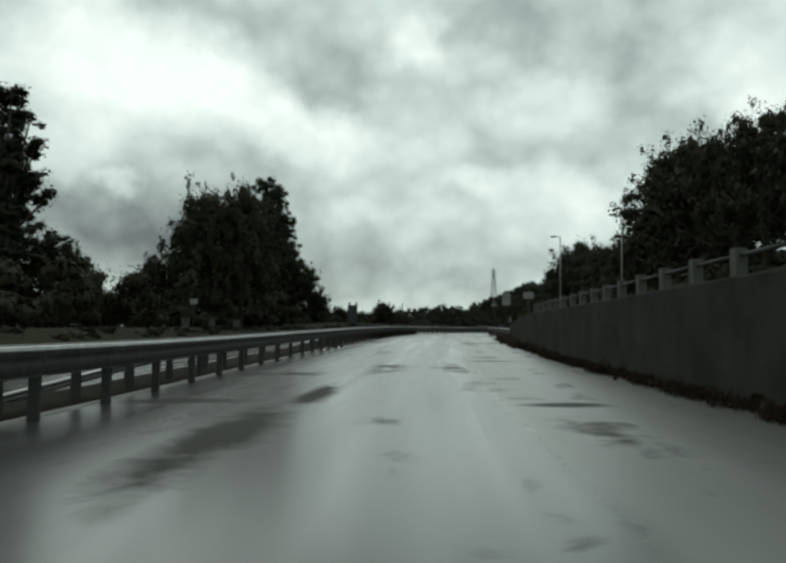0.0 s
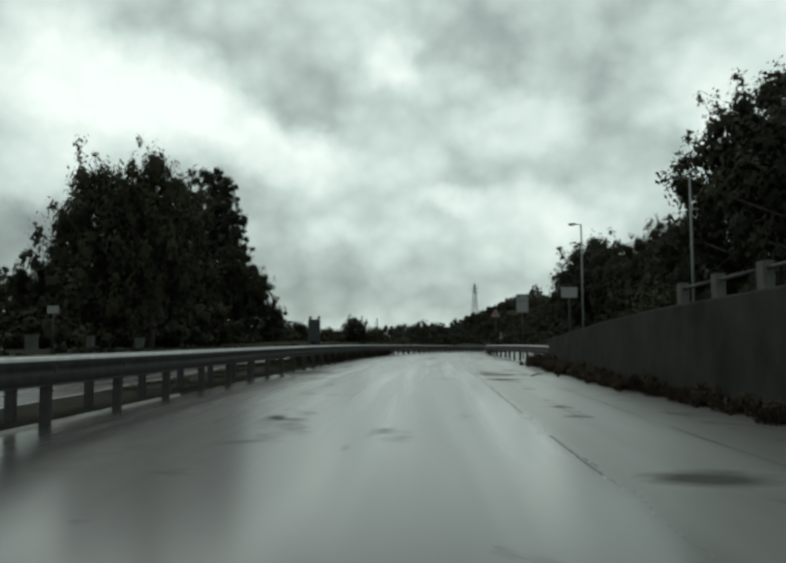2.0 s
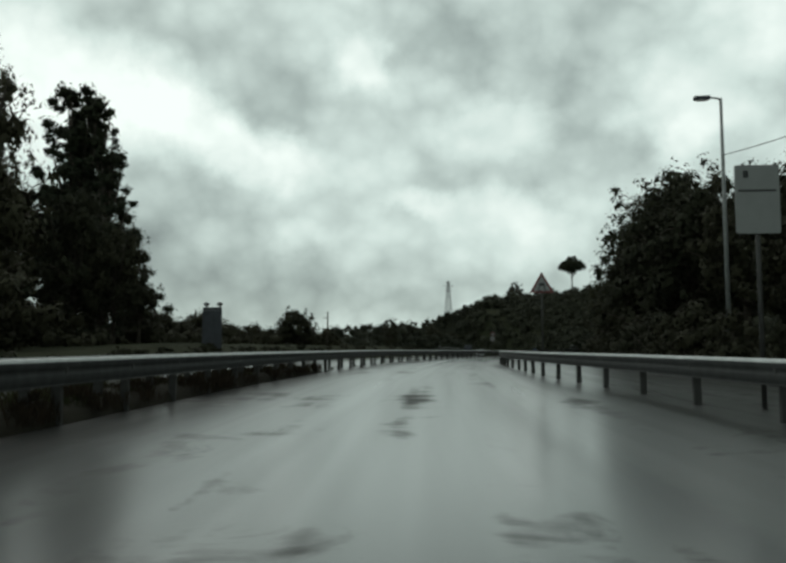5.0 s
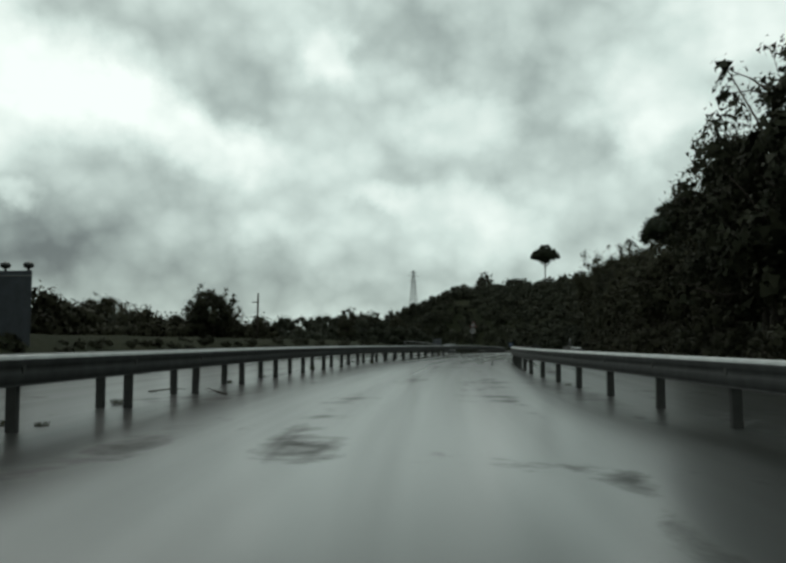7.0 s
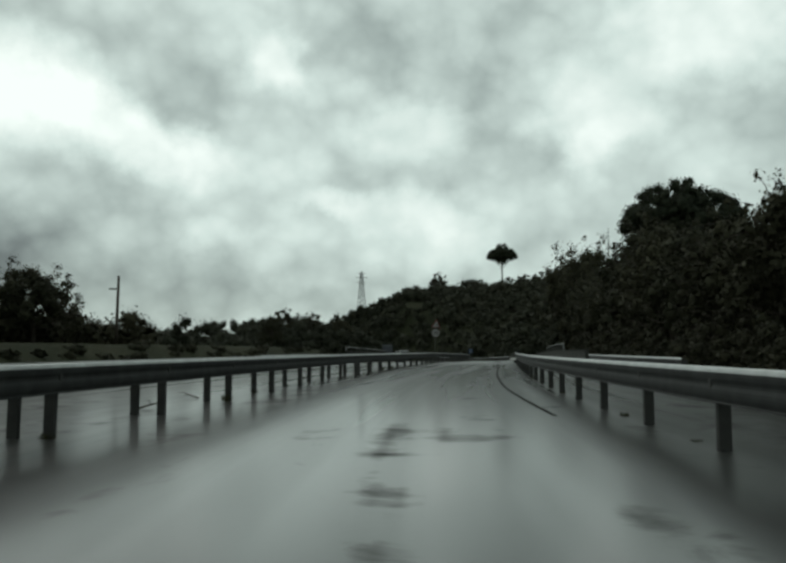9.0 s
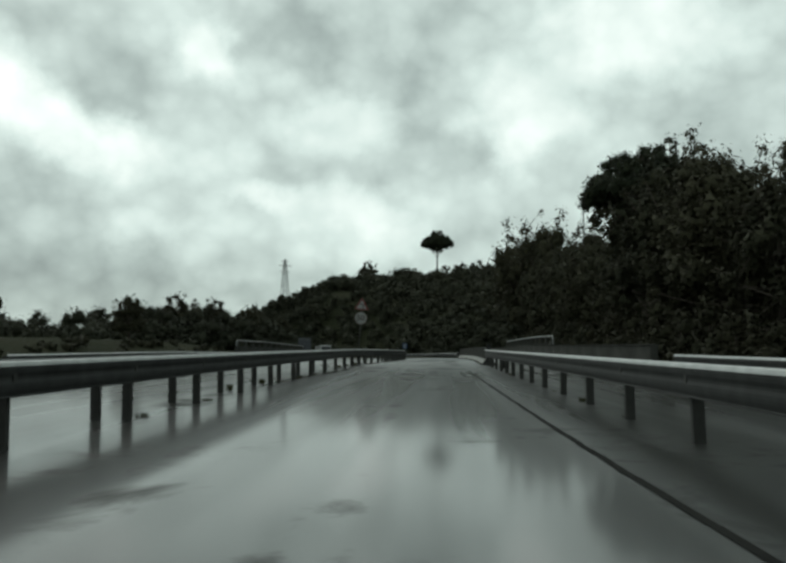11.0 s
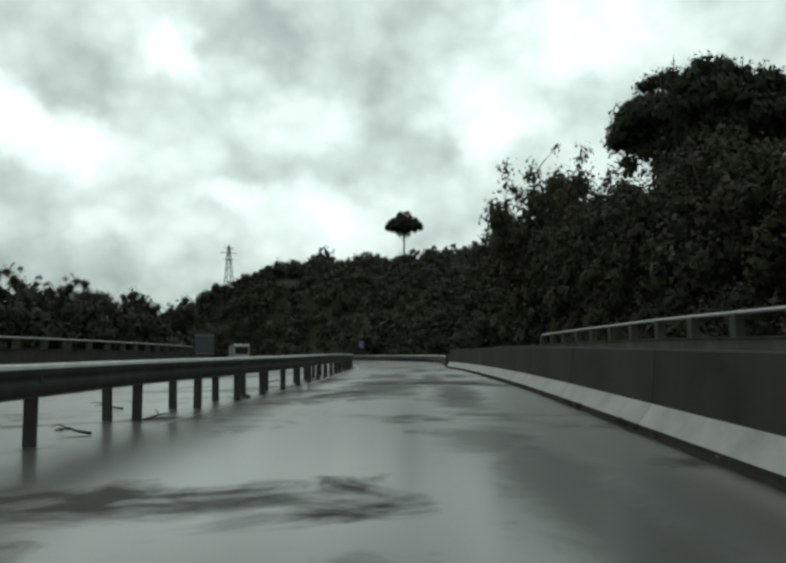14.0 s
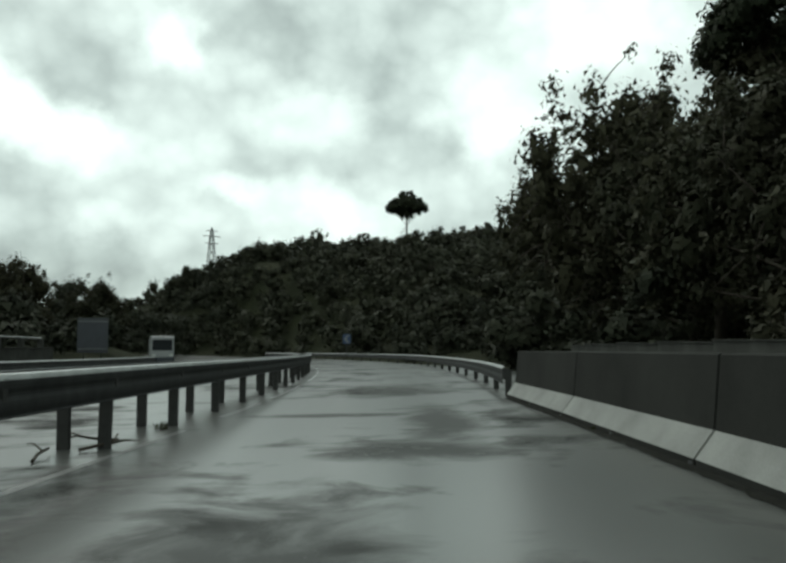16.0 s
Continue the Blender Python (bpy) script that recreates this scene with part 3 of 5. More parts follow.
LATS = [-17.5, -14, -11, -8, -5.2, -3, -1, 1, 3, 4.5, 6, 8, 10.5, 12]
stations = list(np.arange(-120, 400.1, 4))
rows, uvs = [], []
for s in stations:
    row, uv = [], []
    for lat in LATS:
        lim = float(np.interp(s, [-120, 60, 66, 70, 100, 190, 260, 300], [5.9, 5.9, 6.4, 10.5, 11.5, 9.0, 8.0, 5.0]))
        l = min(lat, lim)
        row.append(at(s, l, 0.0 if -16 < lat and lat < lim else -0.03))
        uv.append((l, float(s)))
    rows.append(row)
    uvs.append(uv)
road = sheet("road", rows, ASPHALT, uvs)
tagged(road, "rain-soaked grey asphalt dual carriageway with puddles and wheel streaks", "road", kind="structure")

# dark earth strip behind the median rail, widening and then closing again, between two pale kerb edges
MEDIAN_FAR = [(-60, -6.9), (15, -7.2), (40, -7.6), (50, -8.2), (65, -9.3), (75, -9.7), (90, -9.0), (104, -7.2), (109, -5.9)]
MOUND = [(-60, 0.09), (45, 0.1), (65, 0.14), (82, 0.28), (103, 0.34), (109, 0.02)]
rows = []
for s in np.arange(-60, 109.1, 0.8):
    a, b = lat_of(LEFT_RAIL, s) + lat_of([(40, -0.24), (60, -0.1), (80, 0.05)], s) + 0.05 * noise.noise((s * 0.6, 0, 2)), lat_of(MEDIAN_FAR, s)
    h = lat_of(MOUND, s) * (1 + 0.25 * noise.noise((s * 0.45, 6, 1)))
    rows.append([at(s, a + (b - a) * f, z * h + (0.05 * h * 4 * noise.noise((s * 1.7, f * 9, 0)) if z > 0.3 else 0))
                 for f, z in ((0.0, -0.4), (0.02, 0.6), (0.1, 1.0), (0.25, 1.0), (0.45, 0.85), (0.7, 0.7), (0.9, 0.5), (0.98, 0.4), (1.0, -0.4))])
median_strip = sheet("median_strip", rows, SOIL)
tagged(median_strip, "low dark wet earth strip behind the median crash barrier", "verge", kind="structure")


def kerb_edge(lat_at, s0, s1, label):
    rows = []
    for s in np.arange(s0, s1, 1.0):
        c = lat_at(s) + 0.012 * noise.noise((s * 0.9, 3, 1))
        h = 0.035 + 0.015 * noise.noise((s * 1.7, 7, 1))
        rows.append([at(s, c - 0.08, -0.02), at(s, c - 0.065, h), at(s, c + 0.055, h), at(s, c + 0.075, -0.02)])
    return tagged(sheet("kerb", rows, JERSEY), label, "kerb", kind="structure")


kerb_edge(lambda s: lat_of(LEFT_RAIL, s) - 0.2, -60, 46, "thin pale worn concrete edge strip behind the median posts")
kerb_edge(lambda s: lat_of(MEDIAN_FAR, s) - 0.06, -60, 84, "pale worn edge strip along the opposite carriageway")

# ---------------------------------------------------------------- crash barriers
W_BEAM = [(0.0, -0.05), (0.008, -0.035), (0.02, 0.02), (0.023, 0.06), (0.02, 0.10), (0.006, 0.145), (0.006, 0.175), (0.02, 0.22), (0.023, 0.26), (0.02, 0.30), (0.01, 0.335), (0.0, 0.345)]
W_BEAM = W_BEAM + [(x - 0.006, z) for x, z in W_BEAM[::-1]]


def beam_mesh(length):
    bm = bmesh.new()
    extrude_profile(bm, W_BEAM, length)
    extrude_profile(bm, [(0.004, -0.052), (0.03, -0.056), (0.032, -0.046), (0.012, -0.036)], length)
    return bm


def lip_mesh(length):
    """The folded upper edge of a beam, its sky highlight put into the colour."""
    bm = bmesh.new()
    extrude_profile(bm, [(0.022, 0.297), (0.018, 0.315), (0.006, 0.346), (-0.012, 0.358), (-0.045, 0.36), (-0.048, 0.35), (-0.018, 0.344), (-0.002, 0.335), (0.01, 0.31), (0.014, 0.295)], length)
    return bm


def post_mesh(height):
    """A rolled channel post with its spacer block."""
    bm = bmesh.new()
    c = [(-0.075, -0.045), (0.075, -0.045), (0.075, 0.045), (0.064, 0.045), (0.064, -0.034), (-0.064, -0.034), (-0.064, 0.045), (-0.075, 0.045)]
    lo = [bm.verts.new((x, y, -0.15)) for x, y in c]
    hi = [bm.verts.new((x, y, height)) for x, y in c]
    for i in range(len(c)):
        bm.faces.new((lo[i], lo[(i + 1) % len(c)], hi[(i + 1) % len(c)], hi[i]))
    bm.faces.new(hi)
    bmesh.ops.recalc_face_normals(bm, faces=bm.faces[:])
    return bm


def spaced(knots):
    """Post stations: whole numbers of posts between the knots (number, station)."""
    ks = range(knots[0][0], knots[-1][0] + 1)
    return [float(np.interp(k, [a for a, b in knots], [b for a, b in knots])) for k in ks]


def every(s0, s1, step):
    return [float(q) for q in np.arange(s0, s1 + 0.01, step)]


def crash_rail(name, label, table, posts, top, sides, gap=0.0):
    """W-beam rail on posts at these stations. sides: +1 beam on the right of its posts, -1 on the left, one row of posts for each."""
    s0 = posts[0]
    base = tagged(new(name), label, "crash barrier")
    base.matrix_basis = Matrix.Translation(at(s0, lat_of(table, s0)))
    inv = base.matrix_basis.inverted()
    first_post = first_beam = first_block = first_lip = None
    for side in sides:
        off = 0.0 if side == sides[0] else -gap * sides[0]
        for s, e in zip(posts, posts[1:]):
            a, b = at(s, lat_of(table, s) + off), at(e, lat_of(table, e) + off)
            d = b - a
            turn = math.atan2(-d.x, d.y)
            m = inv @ Matrix.Translation(a) @ Matrix.Rotation(turn, 4, "Z")
            tilt = m @ Matrix.Rotation(math.asin(d.z / d.length), 4, "X")
            flip = tilt @ Matrix.Translation((side * 0.13, -0.03, top - 0.345)) @ Matrix.Diagonal((side, (d.length + 0.06) / 4.06, 1, 1))
            if first_beam is None:
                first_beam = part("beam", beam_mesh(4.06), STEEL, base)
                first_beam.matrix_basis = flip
                first_lip = part("top_edge", lip_mesh(4.06), STEEL_TOP, base, "wet upper edge, sky highlight in its colour")
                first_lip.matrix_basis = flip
                first_post = part("post", post_mesh(top - 0.06), POST_STEEL, base)
                first_post.matrix_basis = m
                first_block = part("spacer", box(bmesh.new(), -0.065, 0.065, -0.05, 0.05, -0.14, 0.14, 0.008), POST_STEEL, base)
                first_block.matrix_basis = m @ Matrix.Translation((side * 0.085, 0, top - 0.17))
            else:
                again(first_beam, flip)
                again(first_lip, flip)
                again(first_post, m @ Matrix.Rotation(random.uniform(-0.02, 0.02), 4, "Y"))
                again(first_block, m @ Matrix.Translation((side * 0.085, 0, top - 0.17)))
    return base


MEDIAN_POSTS = spaced([(-18, -37.1), (0, 10.9), (5, 23.8), (10, 38.0), (36, 109.4), (38, 117.5), (41, 130.2), (45, 146.3), (54, 181.1), (58, 196.9), (62, 212.1), (63, 216.0), (64, 218.8), (67, 226.3), (69, 232.2), (73, 243.8), (75, 250.0), (101, 328.0)])
crash_rail("median_crash_barrier", "double-sided galvanised W-beam crash barrier on paired posts along wet median", LEFT_RAIL, MEDIAN_POSTS, 1.02, (1, -1), 0.52)
SHOULDER_POSTS = spaced([(-3, 63.5), (0, 74.9), (4, 90.2), (8, 103.7), (10, 110.4), (12, 117.2), (14, 123.7), (16, 130.4), (17, 133.6), (18, 137.0), (19, 140.3), (20, 143.8), (22, 150.2), (23, 153.2), (31, 179.9), (36, 195.2), (37, 198.6), (38, 201.8), (39, 204.9), (40, 207.0)])
crash_rail("roadside_crash_barrier", "galvanised W-beam crash barrier along the wet shoulder", RIGHT_RAIL, SHOULDER_POSTS, 0.97, (-1,))
FAR_RIGHT = [(253, 2.6), (262, 3.2), (300, 5.0), (400, 5.5)]
crash_rail("bend_crash_barrier", "low galvanised W-beam crash barrier round the bend", FAR_RIGHT, every(253, 345, 4), 0.72, (-1,))
# beam that ramps down to the ground on the far side of the median
ramp_end = tagged(new("rail_end_ramp"), "pale steel beam sloping down to the ground behind the median barrier", "crash barrier")
ramp_end.matrix_basis = facing(12.0, -6.75, 0)
inv = ramp_end.matrix_basis.inverted()
for a, b in (((12.0, -6.75, -0.16), (18.0, -6.45, 0.22)), ((18.0, -6.45, 0.22), (24.0, -6.2, 0.52))):
    p, q = at(*a), at(*b)
    d = q - p
    m = inv @ Matrix.Translation(p) @ Matrix.Rotation(math.atan2(-d.x, d.y), 4, "Z") @ Matrix.Rotation(math.asin(d.z / d.length), 4, "X")
    m = m @ Matrix.Translation((0, 0, 0.16)) @ Matrix.Diagonal((1, 1, 0.4, 1))
    part("beam", beam_mesh(d.length + 0.04), POLE, ramp_end).matrix_basis = m
    part("top_edge", lip_mesh(d.length + 0.04), STEEL_TOP, ramp_end, "wet upper edge, sky highlight in its colour").matrix_basis = m
for a, z in ((18.0, 0.5), (23.5, 0.78)):
    part("post", post_mesh(z), POST_STEEL, ramp_end).matrix_basis = inv @ facing(a, lat_of([(18, -6.53), (23.5, -6.3)], a), 0)
SLIP = [(150, 8.0), (188, 8.1)]
crash_rail("slip_road_crash_barrier", "short weathered crash barrier beside the slip road", SLIP, every(155, 183, 4), 0.9, (-1,))
OUTER = [(180, -16.0), (330, -15.5), (400, -15.0)]
crash_rail("outer_crash_barrier", "galvanised crash barrier beyond the opposite carriageway", OUTER, every(186, 226, 4), 0.9, (1,))
crash_rail("outer_bend_crash_barrier", "galvanised crash barrier on the outside of the opposite bend", OUTER, every(258, 340, 4), 0.95, (1,))

# ---------------------------------------------------------------- retaining wall with its parapet
def wall_top(s):
    return float(np.interp(s, [-60, 38, 46, 53, 60, 66], [2.06, 2.08, 1.98, 1.78, 1.5, 1.28]))


rows = []
for s in np.arange(-40, 66.1, 2.0):
    b, t = lat_of(WALL_BASE, s), wall_top(s)
    rows.append([at(s, b - 0.02, -0.1), at(s, b, 0.02), at(s, b + 0.02, t * 0.5), at(s, b + 0.04, t - 0.04), at(s, b + 0.06, t), at(s, b + 0.42, t), at(s, b + 0.45, t - 0.05), at(s, b + 0.5, -0.1)])
wall_right = sheet("wall_right", rows, WALL)
for p in wall_right.data.polygons:
    p.use_smooth = False
tagged(wall_right, "dark damp concrete retaining wall beside the road", "wall", kind="structure")
# shallow pilasters, coping and the handrail posts on the wall
pil = None
for i, s in enumerate(np.arange(-39.2, 60, 2.2)):
    h = wall_top(s)
    m = facing(s, lat_of(WALL_BASE, s) + 0.03, 0)
    if pil is None:
        pil = part("pilaster", box(bmesh.new(), 0.012, 0.06, -0.13, 0.13, -0.05, 1.0), WALL, wall_right)
        pil.matrix_basis = m @ Matrix.Diagonal((1, 1, h - 0.03, 1))
    else:
        again(pil, m @ Matrix.Diagonal((1, 1, h - 0.03, 1)))

parapet = tagged(new("parapet_railing"), "concrete posts with a steel tube rail on the retaining wall", "railing")
parapet.matrix_basis = Matrix.Translation(at(0, 5.3, 2.06))
inv = parapet.matrix_basis.inverted()
pp = None
PARA = list(np.arange(-39.2, 45.5, 2.2))
for s in PARA:
    m = inv @ facing(s, lat_of(WALL_BASE, s) + 0.22, wall_top(s) - 0.02)
    if pp is None:
        bm = bmesh.new()
        box(bm, -0.10, 0.10, -0.14, 0.14, 0, 0.5, 0.02)
        pp = part("post", bm, CONCRETE, parapet)
        pp.matrix_basis = m
    else:
        again(pp, m @ Matrix.Rotation(random.uniform(-0.015, 0.015), 4, "X"))
for s, e in zip(PARA, PARA[1:]):
    bm = bmesh.new()
    tube(bm, [at(q, lat_of(WALL_BASE, q) + 0.22, wall_top(q) + 0.36) for q in (s, e)], 0.04, 8)
    bm.transform(inv)
    part("tube_rail", bm, STEEL, parapet, smooth=True)

# ---------------------------------------------------------------- cast concrete barrier
SEG = 5.66
first = None
for i in range(8):
    s = 207.4 + i * SEG
    a, b = at(s, lat_of(BARRIER, s)), at(s + SEG, lat_of(BARRIER, s + SEG))
    d = b - a
    m = Matrix.Translation(a) @ Matrix.Rotation(math.atan2(-d.x, d.y), 4, "Z") @ Matrix.Rotation(math.asin(d.z / d.length), 4, "X")
    if first is None:
        first = tagged(new("concrete_barrier"), "cast concrete road barrier, sloped foot coloured as lit, upper face as shaded", "concrete barrier", "barrier segments beside the lane")
        first.matrix_basis = m
        # steep upper face: its shade is painted as dark concrete
        bm = bmesh.new()
        extrude_profile(bm, [(0.2, 0.36), (0.27, 1.08), (0.30, 1.1), (0.42, 1.1), (0.45, 1.08), (0.52, 0.36)], SEG - 0.03)
        part("upper_wall", bm, JERSEY_SHADED, first)
        # sloped foot: the light from the sky is painted as pale concrete
        bm = bmesh.new()
        extrude_profile(bm, [(-0.003, 0.09), (0.2, 0.36), (0.52, 0.36), (0.723, 0.09)], SEG - 0.03)
        part("foot", bm, JERSEY, first, "sloped concrete foot, sky light in its pale colour")
        # wet base: the shadow of the gap below is painted dark
        bm = bmesh.new()
        extrude_profile(bm, [(0.0, -0.05), (0.0, 0.088), (0.72, 0.088), (0.72, -0.05)], SEG - 0.03)
        part("base", bm, JERSEY_SHADED, first, "wet base edge, gap shadow in its dark colour")
        for k in (0.08, 2.8):
            bm = bmesh.new()
            box(bm, -0.004, 0.1, k - 0.06, k + 0.06, -0.02, 0.06, 0.01)
            part("drain_slot", bm, BLACK, first)
    else:
        copy_thing(first, m)

# bridge parapet walls with tube rails, set back on both sides
def parapet_run(label, s0, s1, lat, wall_h, rail_h, step, rail_s0, rail_s1, sign):
    base = tagged(new("bridge_parapet"), label, "parapet")
    base.matrix_basis = Matrix.Translation(at(s0, lat))
    inv = base.matrix_basis.inverted()
    s = s0
    while s < s1:
        e = min(s + 4, s1)
        a, b = at(s, lat), at(e, lat)
        d = b - a
        bm = bmesh.new()
        extrude_profile(bm, [(-0.15, -0.1), (-0.13, wall_h - 0.03), (-0.18, wall_h - 0.03), (-0.18, wall_h), (0.18, wall_h), (0.18, wall_h - 0.03), (0.13, wall_h - 0.03), (0.15, -0.1)], d.length - 0.02)
        ob = part("wall_panel", bm, BRIDGE, base)
        ob.matrix_basis = inv @ Matrix.Translation(a) @ Matrix.Rotation(math.atan2(-d.x, d.y), 4, "Z")
        s = e
    q, pts = rail_s0, []
    while q < rail_s1 + 0.01:
        ob = part("pier", box(bmesh.new(), -0.12, 0.12, -0.19, 0.19, -0.02, rail_h - wall_h - 0.03, 0.02), BRIDGE, base)
        ob.matrix_basis = inv @ facing(q, lat, wall_h)
        pts.append(at(q, lat, rail_h))
        q += step
    pts.insert(0, at(rail_s0 - 0.25, lat, rail_h - 0.06))
    pts.insert(0, at(rail_s0 - 0.5, lat, wall_h))
    bm = bmesh.new()
    tube(bm, pts, 0.055, 8)
    bm.transform(inv)
    part("tube_rail", bm, POLE, base, "pale steel tube rail", smooth=True)
    return base


parapet_run("low concrete bridge parapet with a steel tube rail behind the barrier", 186, 268, 8.1, 1.25, 1.85, 3.1, 212.9, 253, 1)
parapet_run("low concrete parapet with steel tube rail beyond the opposite carriageway", 230, 282, -18.6, 1.55, 2.1, 3.1, 230.5, 281, -1)

# ---------------------------------------------------------------- signs and lamps


def plate(bm, pts, depth, mat=0):
    """A flat plate with this outline in (x, z), facing the driver (-y)."""
    a = [bm.verts.new((x, 0, z)) for x, z in pts]
    b = [bm.verts.new((x, depth, z)) for x, z in pts]
    n = len(pts)
    bm.faces.new(a).material_index = mat
    bm.faces.new(b[::-1]).material_index = mat
    for i in range(n):
        bm.faces.new((a[i], b[i], b[(i + 1) % n], a[(i + 1) % n])).material_index = mat
    bmesh.ops.recalc_face_normals(bm, faces=bm.faces[:])
    return bm


def rounded(pts, r, n=4):
    out = []
    m = len(pts)
    for i in range(m):
        p, a, b = Vector(pts[i]), Vector(pts[i - 1]), Vector(pts[(i + 1) % m])
        u, v = (a - p).normalized() * r, (b - p).normalized() * r
        for k in range(n + 1):
            t = k / n
            q = (1 - t) ** 2 * (p + u) + 2 * t * (1 - t) * p + t * t * (p + v)
            out.append((q.x, q.y))
    return out


def tri_pts(side, z, r=0.04):
    h = side * 0.866
    return rounded([(-side / 2, z - h / 3), (side / 2, z - h / 3), (0, z + 2 * h / 3)], r)


def circle_pts(rad, z, n=32, x=0.0):
    return [(x + rad * math.cos(2 * math.pi * k / n), z + rad * math.sin(2 * math.pi * k / n)) for k in range(n)]


def moved_plate(pts, depth, y):
    bm = bmesh.new()
    plate(bm, pts, depth)
    bmesh.ops.translate(bm, verts=bm.verts[:], vec=(0, y, 0))
    return bm


def sign_pole(parent, height, rad=0.04, x=0.0):
    bm = bmesh.new()
    tube(bm, [(x, 0.06, -0.2), (x, 0.06, height)], rad, 10)
    return part("pole", bm, POST_STEEL, parent, smooth=True)


def warning_triangle(parent, side, z):
    t = part("triangle_plate", moved_plate(tri_pts(side, z), 0.012, 0.0), RED, parent, "red-bordered warning triangle")
    part("white_field", moved_plate(tri_pts(side * 0.70, z, 0.02), 0.003, -0.004), WHITE, t)
    bm = bmesh.new()
    plate(bm, [(-side * 0.3, z - side * 0.2), (side * 0.3, z - side * 0.2), (side * 0.3, z - side * 0.17), (-side * 0.3, z - side * 0.17)], 0.03)
    bmesh.ops.translate(bm, verts=bm.verts[:], vec=(0, 0.013, 0))
    part("clamp", bm, POLE, t)
    return t


def stroke(pts, width):
    """A bent stroke of even width, as an outline."""
    l, r = [], []
    for i, p in enumerate(pts):
        a, b = Vector(pts[max(i - 1, 0)]), Vector(pts[min(i + 1, len(pts) - 1)])
        d = (b - a).normalized()
        nrm = Vector((-d.y, d.x)) * width / 2
        l.append(tuple(Vector(p) + nrm))
        r.append(tuple(Vector(p) - nrm))
    return l + r[::-1]


# sign on the median: bend warning above the limit of 50
sg = tagged(new("road_sign"), "leaning median sign, bend warning triangle over round 50 limit", "road sign")
sg.matrix_basis = facing(208.0, -4.95, 0, -3) @ pose(0, 0, 0, 0, 4.3, 0)
sign_pole(sg, 4.28, 0.04)
t = warning_triangle(sg, 0.92, 3.84)
part("bend_symbol", moved_plate(stroke([(0.11, 3.66), (0.115, 3.76), (0.09, 3.85), (0.03, 3.915), (-0.06, 3.94)], 0.06), 0.003, -0.009), BLACK, t)
part("bend_arrow", moved_plate([(-0.05, 4.0), (-0.05, 3.88), (-0.13, 3.945)], 0.003, -0.009), BLACK, t)
rd = part("limit_plate", moved_plate(circle_pts(0.40, 3.03), 0.012, 0.0), FADED, sg, "round speed limit plate with faded rim")
part("white_field", moved_plate(circle_pts(0.345, 3.03), 0.003, -0.004), WHITE, rd)
fc = bpy.data.curves.new("numerals", "FONT")
fc.body, fc.size, fc.align_x, fc.align_y, fc.extrude, fc.offset = "50", 0.5, "CENTER", "CENTER", 0.002, 0.012
tmp = bpy.data.objects.new("numerals", fc)
scene.collection.objects.link(tmp)
me = bpy.data.meshes.new_from_object(tmp.evaluated_get(bpy.context.evaluated_depsgraph_get()))
bpy.data.objects.remove(tmp)
me.materials.clear()
me.materials.append(NUMERAL)
nm = new("numerals", me)
nm.parent = rd
nm.matrix_basis = pose(0, -0.009, 3.03, 90, 0, 0)

# sign on the shoulder: slippery road
sg = tagged(new("road_sign"), "large red-bordered slippery road warning triangle on a steel pole", "road sign")
sg.matrix_basis = facing(108.3, 5.1, -0.22, -3)
sign_pole(sg, 4.9, 0.045)
t = warning_triangle(sg, 1.15, 4.32)
for x in (-0.12, 0.14):
    part("skid_mark", moved_plate(stroke([(x - 0.06, 4.02), (x + 0.05, 4.1), (x - 0.05, 4.2), (x + 0.03, 4.28)], 0.05), 0.003, -0.009), BLACK, t)
part("car_symbol", moved_plate(rounded([(-0.14, 4.3), (0.16, 4.3), (0.13, 4.46), (-0.11, 4.46)], 0.04), 0.003, -0.009), BLACK, t)


def board_sign(label, s, lat, w, z0, z1, poles, bars, turn=0.0, face=None, back=False, z=0.0):
    sg = tagged(new("road_sign"), label, "road sign")
    sg.matrix_basis = facing(s, lat, z, turn)
    for x in poles:
        sign_pole(sg, z1 - 0.05, 0.045, x)
    b = part("board", moved_plate(rounded([(-w / 2, z0), (w / 2, z0), (w / 2, z1), (-w / 2, z1)], 0.06), 0.02, 0.0), face or WHITE, sg)
    for x0, x1, c, h in bars:
        part("bar", moved_plate([(x0, c - h / 2), (x1, c - h / 2), (x1, c + h / 2), (x0, c + h / 2)], 0.003, -0.005), BLACK, b)
    if back:
        for zz in (z0 + 0.25, z1 - 0.25):
            part("rail", box(bmesh.new(), -w / 2 + 0.04, w / 2 - 0.04, -0.05, -0.002, zz - 0.03, zz + 0.03), POLE, b)
    return sg


board_sign("white upright notice board with grey lines on a pole", 85.3, 6.5, 0.84, 3.33, 4.66, [0.0], [(-0.26, -0.16, 4.48, 0.14), (-0.36, 0.36, 4.16, 0.04)])
board_sign("small white rectangular notice board on a pole", 71.2, 7.85, 0.89, 3.6, 4.18, [0.0], [], z=0.0)
board_sign("small white board beyond the opposite carriageway", 76.5, -24.2, 0.8, 3.15, 3.65, [0.0], [])
board_sign("grey back of a tall direction board beyond the far lanes", 293.3, -18.9, 2.1, 1.3, 3.75, [-0.6, 0.6], [], face=GREY_BACK, back=True)

